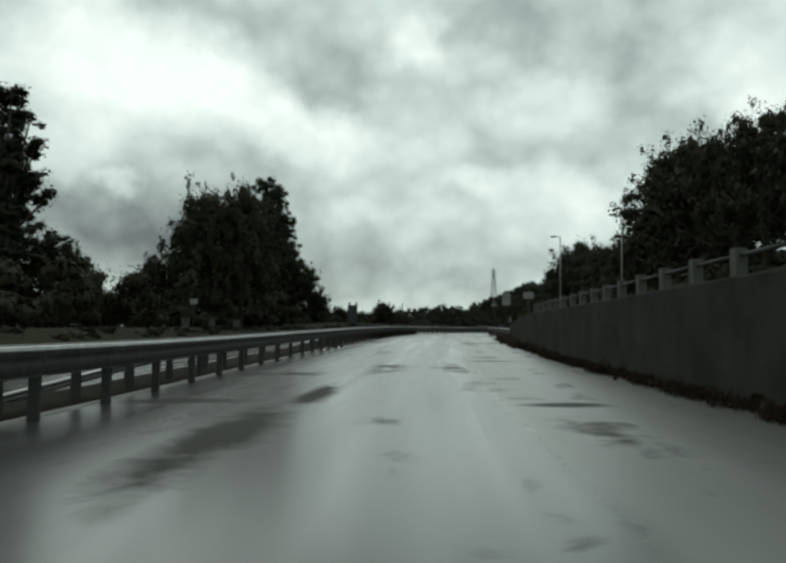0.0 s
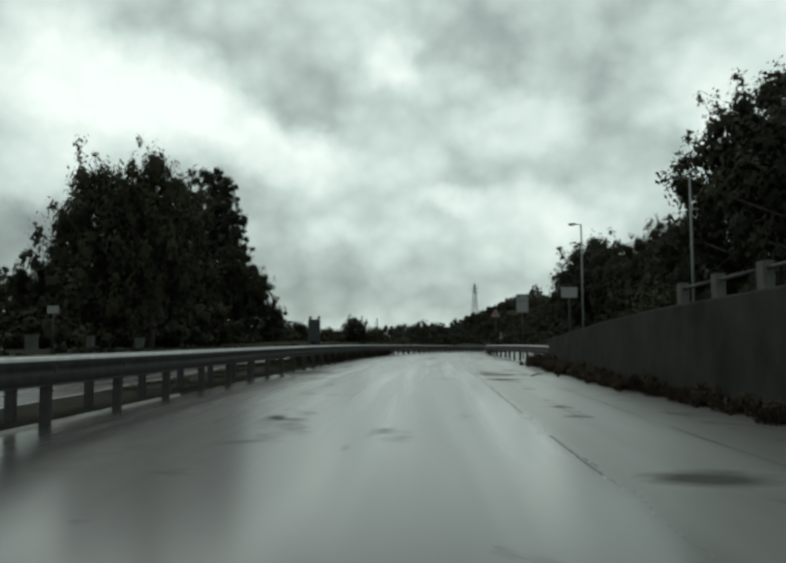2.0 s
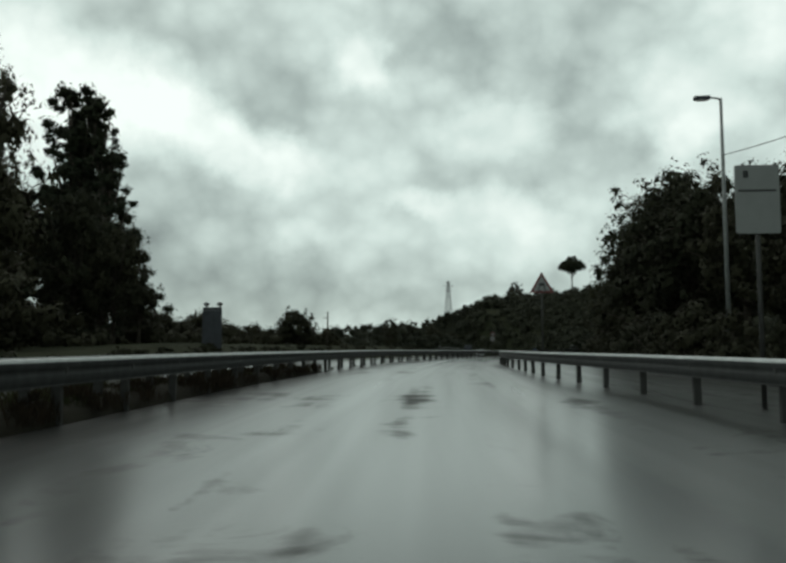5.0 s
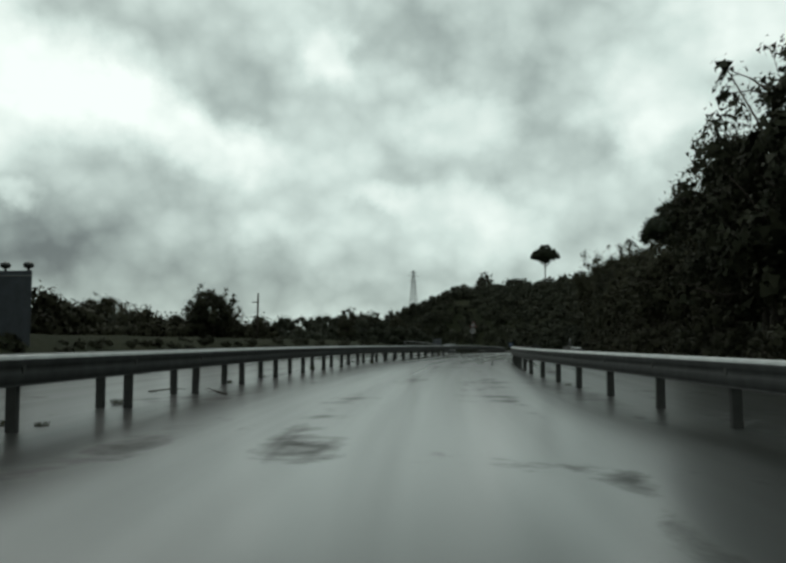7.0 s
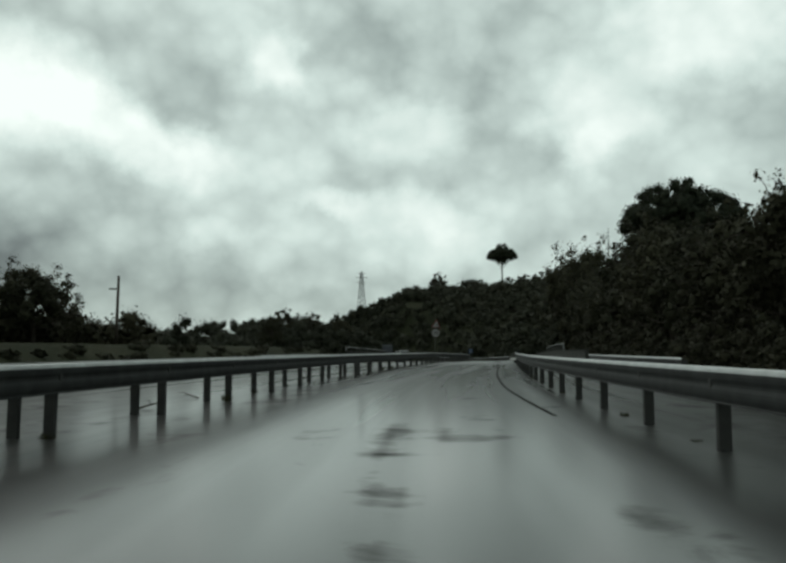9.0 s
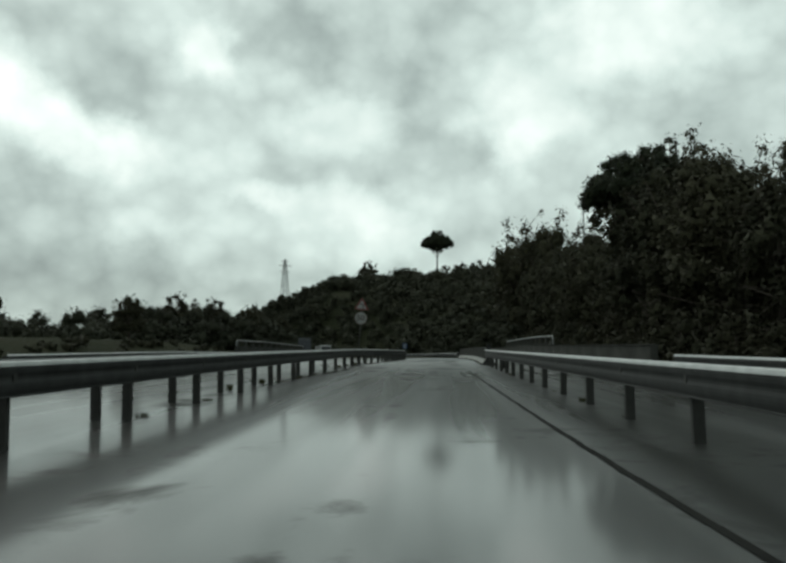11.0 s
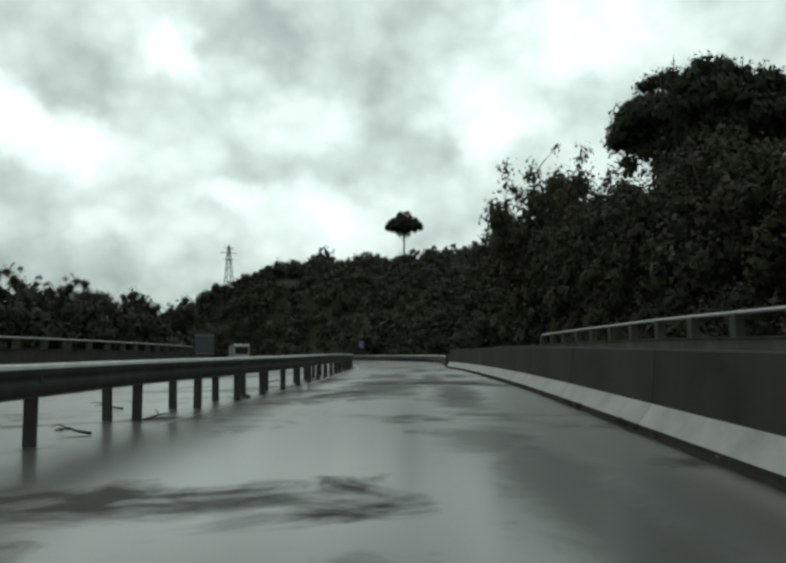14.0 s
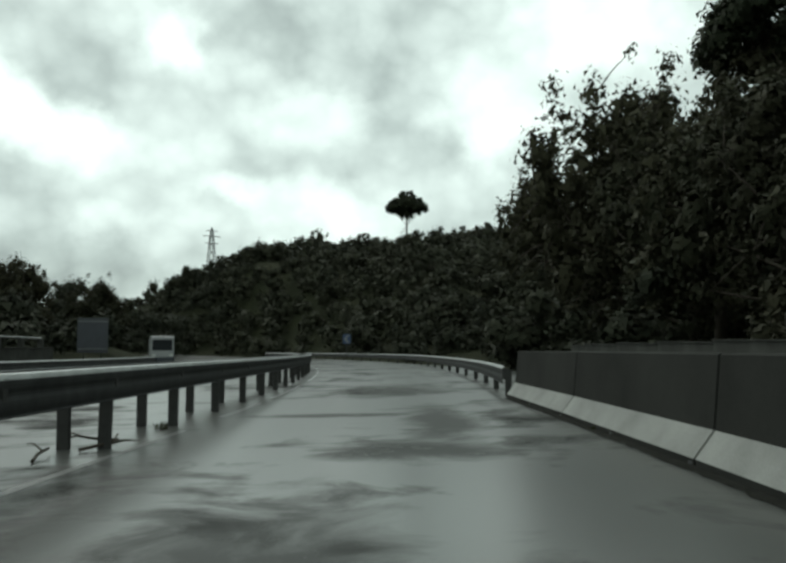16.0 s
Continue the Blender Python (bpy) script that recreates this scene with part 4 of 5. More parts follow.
# tall board with two round lanterns on top
tw = board_sign("dark back of a tall board with two round lamps on top", 136.0, -21.1, 1.75, 0.4, 4.75, [-0.7, 0.7], [], face=DARK_STEEL, back=True)
for x in (-0.55, 0.66):
    bm = bmesh.new()
    bmesh.ops.create_icosphere(bm, subdivisions=2, radius=0.24, matrix=Matrix.Translation((x, 0.05, 5.02)) @ Matrix.Diagonal((1.1, 1, 0.75, 1)))
    tube(bm, [(x, 0.05, 4.72), (x, 0.05, 4.9)], 0.06, 8)
    part("round_lamp", bm, BLACK, tw, smooth=True)


def lamp_post(s, lat, z, height, arm, label):
    base = tagged(new("street_lamp"), label, "street lamp")
    base.matrix_basis = facing(s, lat, z)
    bm = bmesh.new()
    tube(bm, [(0, 0, -0.3), (0, 0, height * 0.5), (0, 0, height)], [0.12, 0.1, 0.07], 10)
    part("pole", bm, POLE, base, smooth=True)
    bm = bmesh.new()
    tube(bm, [(0, 0, height - 0.12), (arm * 0.3, 0, height), (arm, 0, height + 0.04)], 0.045, 8)
    part("arm", bm, POLE, base, smooth=True)
    bm = bmesh.new()
    box(bm, arm - 0.75 if arm < 0 else arm, arm if arm < 0 else arm + 0.75, -0.17, 0.17, height - 0.06, height + 0.12, 0.05)
    head = part("lamp_head", bm, DARK_STEEL, base)
    bm = bmesh.new()
    x0 = arm - 0.66 if arm < 0 else arm + 0.1
    box(bm, x0, x0 + 0.5, -0.12, 0.12, height - 0.10, height - 0.06, 0.015)
    part("lens", bm, LAMP_GLASS, head)
    bm = bmesh.new()
    box(bm, -0.17, -0.05, -0.14, 0.14, 1.2, 1.8, 0.02)
    part("service_box", bm, POLE, base)
    return base


lamp_post(83.0, 18.0, ground_at(*at(83.0, 18.0).xy), 12.5 - ground_at(*at(83.0, 18.0).xy), -0.5, "tall grey street lamp on the wooded bank")
lamp_post(108.8, 13.8, ground_at(*at(108.8, 13.8).xy), 13.1 - ground_at(*at(108.8, 13.8).xy), -0.5, "tall grey street lamp beside the slip road")

# slack cable between the two lamps
cable = tagged(new("overhead_cable"), "thin dark slack cable strung between two street lamps", "cable")
p, q = at(83.0, 17.95) * 1.0, at(108.8, 13.75) * 1.0
p.z, q.z = 9.9, 10.6
cable.matrix_basis = Matrix.Translation(p)
bm = bmesh.new()
tube(bm, [(q - p) * (k / 12) + Vector((0, 0, -0.5 * (1 - (k / 6 - 1) ** 2))) for k in range(13)], 0.022, 5)
part("wire", bm, RUBBER, cable, smooth=True)

# wooden line pole, and the lattice pylon on the ridge
bm = bmesh.new()
pl = tagged(new("utility_pole"), "dark wooden utility pole with a short crossarm", "utility pole")
p = at(182.0, -25.4)
pl.matrix_basis = Matrix.Translation((p.x, p.y, ground_at(p.x, p.y)))
tube(bm, [(0, 0, -0.3), (0.1, 0, 5.0)], [0.13, 0.09], 8)
part("pole", bm, BARK, pl, smooth=True)
bm = bmesh.new()
box(bm, -0.55, 0.2, -0.05, 0.05, 4.0, 4.11, 0.01)
part("crossarm", bm, BARK, pl)

py = tagged(new("power_pylon"), "distant grey lattice power pylon on the wooded ridge", "pylon")
py.matrix_basis = pose(53.0, 513.8, 12, 0, 0, 20)
for i, (sx, sy) in enumerate(((1, 1), (1, -1), (-1, 1), (-1, -1))):
    bm = bmesh.new()
    tube(bm, [(sx * 2.2, sy * 2.2, 0), (sx * 0.45, sy * 0.45, 25.5), (sx * 0.1, sy * 0.1, 27.5)], 0.17, 4)
    part("leg", bm, POLE, py)
for k in range(9):
    z0, z1 = k * 2.8, (k + 1) * 2.8
    w0, w1 = 2.2 - z0 * 0.0686, 2.2 - z1 * 0.0686
    for a in range(4):
        c, s_ = [(1, 0), (0, 1), (-1, 0), (0, -1)][a]
        p0, p1 = Vector((c - s_, s_ + c, 0)), Vector((c + s_, s_ - c, 0))
        bm = bmesh.new()
        tube(bm, [p0 * w0 + Vector((0, 0, z0)), p1 * w1 + Vector((0, 0, z1))], 0.09, 4)
        part("brace", bm, POLE, py)
for z0, l in ((22.0, 2.4), (24.5, 3.2), (26.4, 2.0)):
    bm = bmesh.new()
    tube(bm, [(-l, 0, z0), (l, 0, z0)], 0.14, 4)
    part("crossarm", bm, POLE, py)

# squat grey posts on the verge beyond the opposite carriageway
for s, lat, w in ((73.3, -23.8, 0.7), (81.4, -24.0, 0.5), (91.2, -24.6, 0.7)):
    sp = tagged(new("stone_post"), "squat weathered grey concrete post on the far verge", "post", "posts on the far verge")
    p = at(s, lat)
    sp.matrix_basis = pose(p.x, p.y, ground_at(p.x, p.y) - 0.1, 0, 0, 4)
    part("shaft", box(bmesh.new(), -w / 2, w / 2, -0.2, 0.2, 0, 0.85, 0.04), CONCRETE, sp)
    part("cap", box(bmesh.new(), -w / 2 - 0.04, w / 2 + 0.04, -0.24, 0.24, 0.85, 0.97, 0.03), CONCRETE, sp)

# ---------------------------------------------------------------- trees
RNG = np.random.default_rng(7)


def unit_rows(a):
    return a / np.linalg.norm(a, axis=1, keepdims=True)


def leaves_mesh(name, centres, radii, count, size, material, flat=1.0, core=0.36, fall=0.5):
    """Many small leaf sprays round clumps, with larger, denser ones inside."""
    centres, radii = np.asarray(centres, float), np.asarray(radii, float)
    inner = np.arange(count) < count * core
    big = radii ** 4 / (radii ** 4).sum()
    k = np.where(inner, RNG.choice(len(centres), count, p=big), RNG.choice(len(centres), count, p=radii ** 2 / (radii ** 2).sum()))
    d = unit_rows(RNG.normal(size=(count, 3)))
    r = np.where(inner, RNG.random(count) ** 0.4 * 0.5, RNG.random(count) ** fall * (0.84 + 0.3 * RNG.random(count) ** 3))
    p = centres[k] + d * (r * radii[k])[:, None] * np.array([1, 1, flat])
    nrm = unit_rows(d * 0.7 + np.array([0, 0, 0.25]) + RNG.normal(size=(count, 3)) * 0.26)
    u = unit_rows(np.cross(nrm, RNG.normal(size=(count, 3))))
    v = np.cross(nrm, u)
    ln = (size * (0.6 + 0.8 * RNG.random(count)) * np.where(inner, 2.0, 1.0))[:, None]
    wd = ln * (0.34 + 0.2 * RNG.random(count))[:, None]
    tri = np.stack([p - u * ln * 0.5 - v * wd * 0.8, p + u * ln * 0.6, p - u * ln * 0.3 + v * wd], 1).reshape(-1, 3)
    soft = np.repeat(unit_rows(d * 0.8 + nrm * 0.35 + np.array([0, 0, 0.2])), 3, axis=0)
    me = bpy.data.meshes.new(name)
    me.vertices.add(count * 3)
    me.vertices.foreach_set("co", tri.ravel())
    me.loops.add(count * 3)
    me.loops.foreach_set("vertex_index", np.arange(count * 3))
    me.polygons.add(count)
    me.polygons.foreach_set("loop_start", np.arange(count) * 3)
    me.polygons.foreach_set("loop_total", np.full(count, 3))
    me.polygons.foreach_set("use_smooth", np.ones(count, bool))
    me.materials.append(material)
    me.update(calc_edges=True)
    me.normals_split_custom_set(soft)
    return me


def limb_tree(bm, height, centres, radii, trunk_r, trunk_top):
    """Trunk and limbs that reach the clumps."""
    lean = RNG.uniform(-0.02, 0.02, 2) * height
    tube(bm, [(0, 0, -0.6), (lean[0] * 0.3, lean[1] * 0.3, trunk_top * 0.5), (lean[0], lean[1], trunk_top), (lean[0], lean[1], trunk_top + (height - trunk_top) * 0.5)],
         [trunk_r * 1.25, trunk_r, trunk_r * 0.75, trunk_r * 0.2], 8)
    for c in centres[:26]:
        c = Vector(c)
        a = Vector((lean[0], lean[1], min(trunk_top, c.z) * RNG.uniform(0.6, 1.0)))
        m = a.lerp(c, 0.5) + Vector((0, 0, -0.08 * (c - a).length))
        tube(bm, [a, m, c], [trunk_r * 0.4, trunk_r * 0.24, trunk_r * 0.08], 5)
    full = [Vector(c) for c, r in zip(centres, radii) if r > np.median(radii)]
    for c in [Vector(c) for c, r in zip(centres, radii) if r <= np.median(radii)][::2]:
        near = min(full, key=lambda q: (q - c).length)
        tube(bm, [near, near.lerp(c, 0.5) + Vector((0, 0, 0.1)), c], [trunk_r * 0.16, trunk_r * 0.1, trunk_r * 0.05], 4)


def crown_clumps(kind, height, rad, n):
    """Centres and radii of the leaf clumps of a crown."""
    cs, rs = [], []
    for _ in range(n):
        if kind == "round":
            a, e = RNG.uniform(0, 2 * math.pi), RNG.uniform(-0.95, 1.0)
            q = math.sqrt(max(0.0, 1 - e * e * (1.0 if e > 0 else 0.45)))
            lobe = 1 + 0.42 * noise.noise((math.cos(a) * q * 1.7 + rad, math.sin(a) * q * 1.7, e * 1.7))
            tuft = RNG.random() < 0.42
            f = (RNG.uniform(0.82, 1.0) if tuft else RNG.uniform(0.35, 0.85)) * lobe
            k = rad * (1 - 0.25 * max(0, e))
            cs.append((math.cos(a) * q * k * f, math.sin(a) * q * k * f, min(height * 1.02, height * 0.49 + e * f * height * 0.43)))
            rs.append(rad * (RNG.uniform(0.09, 0.17) if tuft else RNG.uniform(0.18, 0.31)))
        elif kind == "column":
            z = RNG.random() ** 0.8 * 0.93 + 0.07
            k = rad * (1.06 - z) ** 0.6 * (0.8 + 0.45 * noise.noise((z * 6, rad, 3)))
            tuft = RNG.random() < 0.5
            a, q = RNG.uniform(0, 2 * math.pi), RNG.uniform(0.85, 1.1) if tuft else RNG.uniform(0.1, 0.85)
            cs.append((math.cos(a) * q * k, math.sin(a) * q * k, z * height * 0.97 + (0.25 if tuft else 0)))
            rs.append(rad * (RNG.uniform(0.09, 0.16) if tuft else RNG.uniform(0.2, 0.34) * (1.1 - 0.7 * z)))
        elif kind == "umbrella":
            a, q = RNG.uniform(0, 2 * math.pi), math.sqrt(RNG.random())
            top = height - rad * 0.16 - (1 - math.sqrt(max(0.0, 1 - q * q * 0.96))) * rad * 0.8
            low = height - rad * (1.05 - 0.4 * q * q)
            z = RNG.uniform(min(low, top), top)
            cs.append((math.cos(a) * q * rad * 0.9, math.sin(a) * q * rad * 0.9, z))
            rs.append(rad * RNG.uniform(0.12, 0.19))
        else:
            a, q = RNG.uniform(0, 2 * math.pi), RNG.random()
            z = height * (1 - q * q) * RNG.uniform(0.25, 0.92)
            cs.append((math.cos(a) * q * rad, math.sin(a) * q * rad, z))
            rs.append(rad * RNG.uniform(0.18, 0.32))
    return cs, rs


def make_tree(kind, height, rad, clumps, leaves, size, material, label, category="tree", name="tree"):
    base = tagged(new(name), label, category)
    cs, rs = crown_clumps(kind, height, rad, clumps)
    bm = bmesh.new()
    limb_tree(bm, height, cs, rs, max(0.12, height * (0.022 if kind != "umbrella" else 0.017)), height * {"round": 0.42, "column": 0.6, "umbrella": 0.84, "shrub": 0.3}[kind])
    part("trunk", bm, BARK, base, smooth=True)
    cr = new("crown", leaves_mesh("crown", cs, rs, leaves, size, material, 0.75 if kind == "umbrella" else 1.0))
    cr.parent = base
    return base


PROTO = {
    "round_a": make_tree("round", 10, 4.2, 150, 14500, 0.168, LEAF, "broadleaf tree with an uneven dark green crown"),
    "round_b": make_tree("round", 10, 3.6, 120, 12500, 0.163, LEAF_DULL, "broadleaf tree with dull olive foliage and gaps"),
    "round_c": make_tree("round", 10, 4.8, 170, 16000, 0.173, LEAF, "spreading broadleaf tree with ragged top"),
    "column": make_tree("column", 10, 2.4, 150, 16000, 0.12, NEEDLE, "tall narrow dark tree with spiky top"),
    "umbrella": make_tree("umbrella", 10, 4.4, 300, 22000, 0.19, NEEDLE, "stone pine with a dense umbrella crown"),
    "wide_pine": make_tree("umbrella", 10, 4.2, 280, 36000, 0.14, NEEDLE, "broad stone pine with a dense dome crown"),
    "shrub": make_tree("shrub", 4, 3.0, 40, 4200, 0.15, LEAF_DULL, "dense dark roadside shrub", "shrub", "shrub"),
}
USED = set()


def plant(kind, x, y, top, width=1.0, turn=0.0, sink=0.0, label="", group=""):
    """A tree whose crown ends at the height top."""
    base = PROTO[kind]
    z = ground_at(x, y) - sink
    k = (top - z) / (4.0 if kind == "shrub" else 9.6 if kind[:5] == "round" else 10.0)
    ob = base if kind not in USED else copy_thing(base, Matrix.Identity(4))
    USED.add(kind)
    ob.matrix_basis = Matrix.Translation((x, y, z)) @ Matrix.Rotation(turn, 4, "Z") @ Matrix.Diagonal((k * width, k * width, k, 1))
    if label:
        tagged(ob, label)
    if group:
        tagged(ob, group=group)
    return ob


# left side
plant("round_c", -25.0, 99, 20.6, 0.64, 0.4, label="large spreading tree with ragged top beyond the opposite lanes")
plant("round_b", -31, 97, 11.0, 0.6, 1.4)
plant("round_a", -20.8, 98.4, 20.9, 0.52, 2.0)
plant("column", -29.5, 160, 31, 1.2, 0.2)
plant("column", -27, 159, 29.5, 1.1, 1.3)
plant("column", -24.5, 156, 23, 1.3, 2.3)
plant("round_a", -22, 140, 17.0, 0.62, 3.0)
plant("round_b", -15.6, 137, 8.4, 0.85, 3.4)
plant("round_a", -18.6, 140, 13.2, 0.72, 4.4)
plant("round_c", -36, 158, 24, 0.7, 2.0)
plant("round_a", -26.5, 128, 25.5, 0.62, 5.0)
plant("round_a", -33.6, 134.5, 26.5, 0.42, 2.2)
plant("round_c", -37.5, 135, 12, 0.9, 1.9)
plant("round_b", -33, 118, 10.5, 0.95, 2.9)
plant("round_a", -27, 121, 9.5, 1.0, 0.3)
plant("round_b", -23.5, 113, 8.5, 1.0, 3.3)
plant("round_c", -41.4, 127, 13.6, 0.85, 5.3)
plant("column", -56, 108, 34, 1.5, 0.7)
plant("column", -59.5, 116, 28, 1.4, 0.9)
plant("round_a", -51, 114, 16, 0.9, 0.9)
plant("column", -75.8, 183.5, 17, 1.6, 0.1)
plant("round_b", -71, 178, 11, 1.2, 1.1)
plant("round_c", -5.8, 180.5, 7.6, 1.15, 0.6, label="lone open-crowned tree beside a utility pole")
plant("round_a", -25.2, 214, 8.8, 1.5, 2.4)
# right side: a wall of trees on the bank, its height by station
BANK = [(60, 4.5), (80, 5.6), (89, 6.0), (94, 12), (100, 13), (114, 13.8), (127, 15.4), (138, 17), (147, 16.5), (152, 12.5), (156, 11.5), (163, 11), (180, 10.6), (195, 11.6),
        (203, 14.5), (216, 15), (222, 11.5), (228, 11), (236, 13), (250, 14.5), (262, 14.5), (275, 16.5), (287, 18.5), (300, 19.5), (315, 19), (330, 19)]
KINDS = ["round_a", "round_c", "round_b", "round_a", "round_b", "round_c"]
n, s = 0, 66.0
while s < 328:
    top = lat_of(BANK, s) * RNG.uniform(0.84, 1.08)
    x, y = ahead(s, 14.2 + RNG.uniform(0, 2.2) + lat_of([(60, 3.5), (85, 4.5), (112, 4.8), (128, 2.0), (262, 2.0), (290, 5.0)], s))
    plant(KINDS[n % 6], x, y, top, RNG.uniform(0.75, 0.95), RNG.uniform(0, 6.28), 0.4, group="trees on the roadside bank")
    s += 4.4 + top * 0.14
    n += 1
for s, lat, top in ((44, 23, 16), (52, 23.5, 17), (60, 24, 18.5), (68, 24.5, 20), (77, 25.2, 22), (86, 25.8, 23), (94.5, 26.0, 23.5), (101, 24.5, 15.5), (108, 24, 15.5), (116, 23, 16), (206, 18, 15), (214, 18.6, 16), (299, 23.5, 26.5)):
    plant(KINDS[n % 6], *at(s, lat).xy, top, 0.75, n * 1.3, 0.4, group="trees on the roadside bank")
    n += 1
plant("round_c", *at(158.6, 18.6).xy, 18.0, 0.56, 1.7, 0.4, group="trees on the roadside bank")
plant("wide_pine", 96.1, 285.5, 40.4, 0.82, 0.5, label="broad stone pine with a dense dome crown")
plant("round_a", 93.5, 282, 32, 0.7, 0.9)
plant("round_b", 88.5, 287, 29.5, 0.85, 0.4)
plant("round_c", 99.5, 289, 34, 0.7, 2.9)
plant("round_b", 105, 283, 33, 0.75, 5.1)
plant("umbrella", 113.3, 478.6, 50.5, 0.74, 1.2, label="lone umbrella-shaped stone pine on the ridge")
plant("round_b", 85, 485, 37.5, 0.95, 1.0)
plant("round_c", 91.6, 336, 28, 0.8, 0.2)
plant("round_a", 25, 308, 9.2, 0.9, 0.3)
plant("round_c", 31, 316, 8.0, 0.9, 2.3)
plant("round_b", 18, 302, 10.5, 1.0, 4.3)
plant("round_b", 12, 296, 11.0, 1.0, 1.3)
plant("round_a", 9.2, 232, 6.4, 0.9, 5.3)
# withered young fir whose bare tip stands above the bank
fir = tagged(new("dead_fir"), "thin withered fir with bare drooping twigs on the bank", "tree")
p = at(254.2, 18.0)
fir.matrix_basis = Matrix.Translation((p.x, p.y, ground_at(p.x, p.y)))
tall_fir = 20.4 - ground_at(p.x, p.y)
bm = bmesh.new()
tube(bm, [(0, 0, -0.2), (0.05, 0, tall_fir * 0.5), (0.1, 0.03, tall_fir - 1.2), (0.16, 0, tall_fir)], [0.16, 0.1, 0.045, 0.012], 7)
part("trunk", bm, DARK_BARK, fir, smooth=True)
for i in range(46):
    k = 1 - (i + 0.5) / 46
    z = tall_fir - 0.35 - 5.5 * (1 - k)
    a, l = i * 2.4, (0.14 + 0.85 * (1 - k)) * RNG.uniform(0.6, 1.15)
    c, d = math.cos(a), math.sin(a)
    bm = bmesh.new()
    tube(bm, [(0.12, 0, z), (0.12 + c * l * 0.5, d * l * 0.5, z + 0.02), (0.12 + c * l, d * l, z - 0.3 * l)], [0.022, 0.016, 0.006], 5)
    for q, side in ((0.45, 0.7), (0.7, -0.7)):
        e, h = math.cos(a + side), math.sin(a + side)
        tube(bm, [(0.12 + c * l * q, d * l * q, z - 0.05 * l), (0.12 + c * l * q + e * l * 0.35, d * l * q + h * l * 0.35, z - 0.22 * l)], [0.012, 0.004], 4)
    part("twig", bm, DARK_BARK, fir)
for s in np.arange(68, 262, 4.2):
    plant("shrub", *ahead(s, 12.6 + RNG.uniform(-0.3, 1.0)), RNG.uniform(2.2, 4.2), RNG.uniform(0.8, 1.1), RNG.uniform(0, 6), 0.2, group="shrubs along the bank")


# woods as stuff: crowns strewn over banks and hill
def woods(name, spots, leaf, per, label, material):
    cs, rs = [], []
    for x, y, top, rad in spots:
        z = ground_at(x, y)
        cs.append((x, y, top - rad * 0.62))
        rs.append(rad * RNG.uniform(0.52, 0.66))
        for _ in range(4):
            a, h = RNG.uniform(0, 2 * math.pi), RNG.uniform(0.15, 0.85)
            q = rad * RNG.uniform(0.35, 0.62)
            cs.append((x + math.cos(a) * q, y + math.sin(a) * q, z + (top - z) * h - rad * 0.35 * h))
            rs.append(rad * RNG.uniform(0.3, 0.5))
    me = leaves_mesh(name, cs, rs, per * len(spots), leaf, material)
    return tagged(new(name, me), label, "woods", kind="stuff")


spots = []
for _ in range(2100):
    u, w = RNG.uniform(-130, 190), RNG.uniform(105, 330)
    x = HILL_O[0] + u * math.cos(HILL_H) - w * math.sin(HILL_H)
    y = HILL_O[1] + u * math.sin(HILL_H) + w * math.cos(HILL_H)
    z = ground_at(x, y)
    if z > 0.6:
        spots.append((x, y, z + 2.2 + min(4.2, RNG.gamma(2.0, 1.05)), RNG.uniform(2.2, 5.2)))
for _ in range(650):
    u, w = RNG.uniform(-60, 28), RNG.uniform(145, 238)
    x = HILL_O[0] + u * math.cos(HILL_H) - w * math.sin(HILL_H)
    y = HILL_O[1] + u * math.sin(HILL_H) + w * math.cos(HILL_H)
    q, lat = frame_of(np.array([x]), np.array([y]))
    if lat[0] > 8.5:
        spots.append((x, y, ground_at(x, y) + RNG.uniform(2.5, 5.5), RNG.uniform(2.0, 3.4)))
woods("ridge_woods", spots, 0.54, 190, "dense dark mixed woods covering the ridge", FAR_LEAF)
spots = []
for _ in range(620):
    u, w = RNG.uniform(-95, 45), RNG.uniform(62, 150)
    x = HILL_O[0] + u * math.cos(HILL_H) - w * math.sin(HILL_H)
    y = HILL_O[1] + u * math.sin(HILL_H) + w * math.cos(HILL_H)
    q, lat = frame_of(np.array([x]), np.array([y]))
    if lat[0] > 7.5 or lat[0] < -20:
        spots.append((x, y, ground_at(x, y) + RNG.uniform(2.0, 5.5), RNG.uniform(2.0, 3.2)))
woods("bend_woods", spots, 0.3, 420, "dark thicket on the outside of the bend", FAR_LEAF)
spots = []
for _ in range(330):
    s, lat = RNG.uniform(60, 330), RNG.uniform(17, 34)
    x, y = ahead(s, lat)
    spots.append((x, y, ground_at(x, y) + RNG.uniform(0.3, 0.62) * lat_of(BANK, s), RNG.uniform(2.0, 3.4)))
woods("bank_woods", spots, 0.24, 620, "dense dark undergrowth and trees on the roadside bank", LEAF)
spots = []
for _ in range(260):
    s, lat = RNG.uniform(150, 420), RNG.uniform(-75, -36)
    x, y = ahead(s, lat)
    spots.append((x, y, ground_at(x, y) + RNG.uniform(3.0, 5.4) + 3.4 * float(smooth(240, 300, s)), RNG.uniform(2.2, 3.8)))
woods("valley_woods", spots, 0.3, 720, "hazy dark tree line across the valley", FAR_LEAF)
spots = []
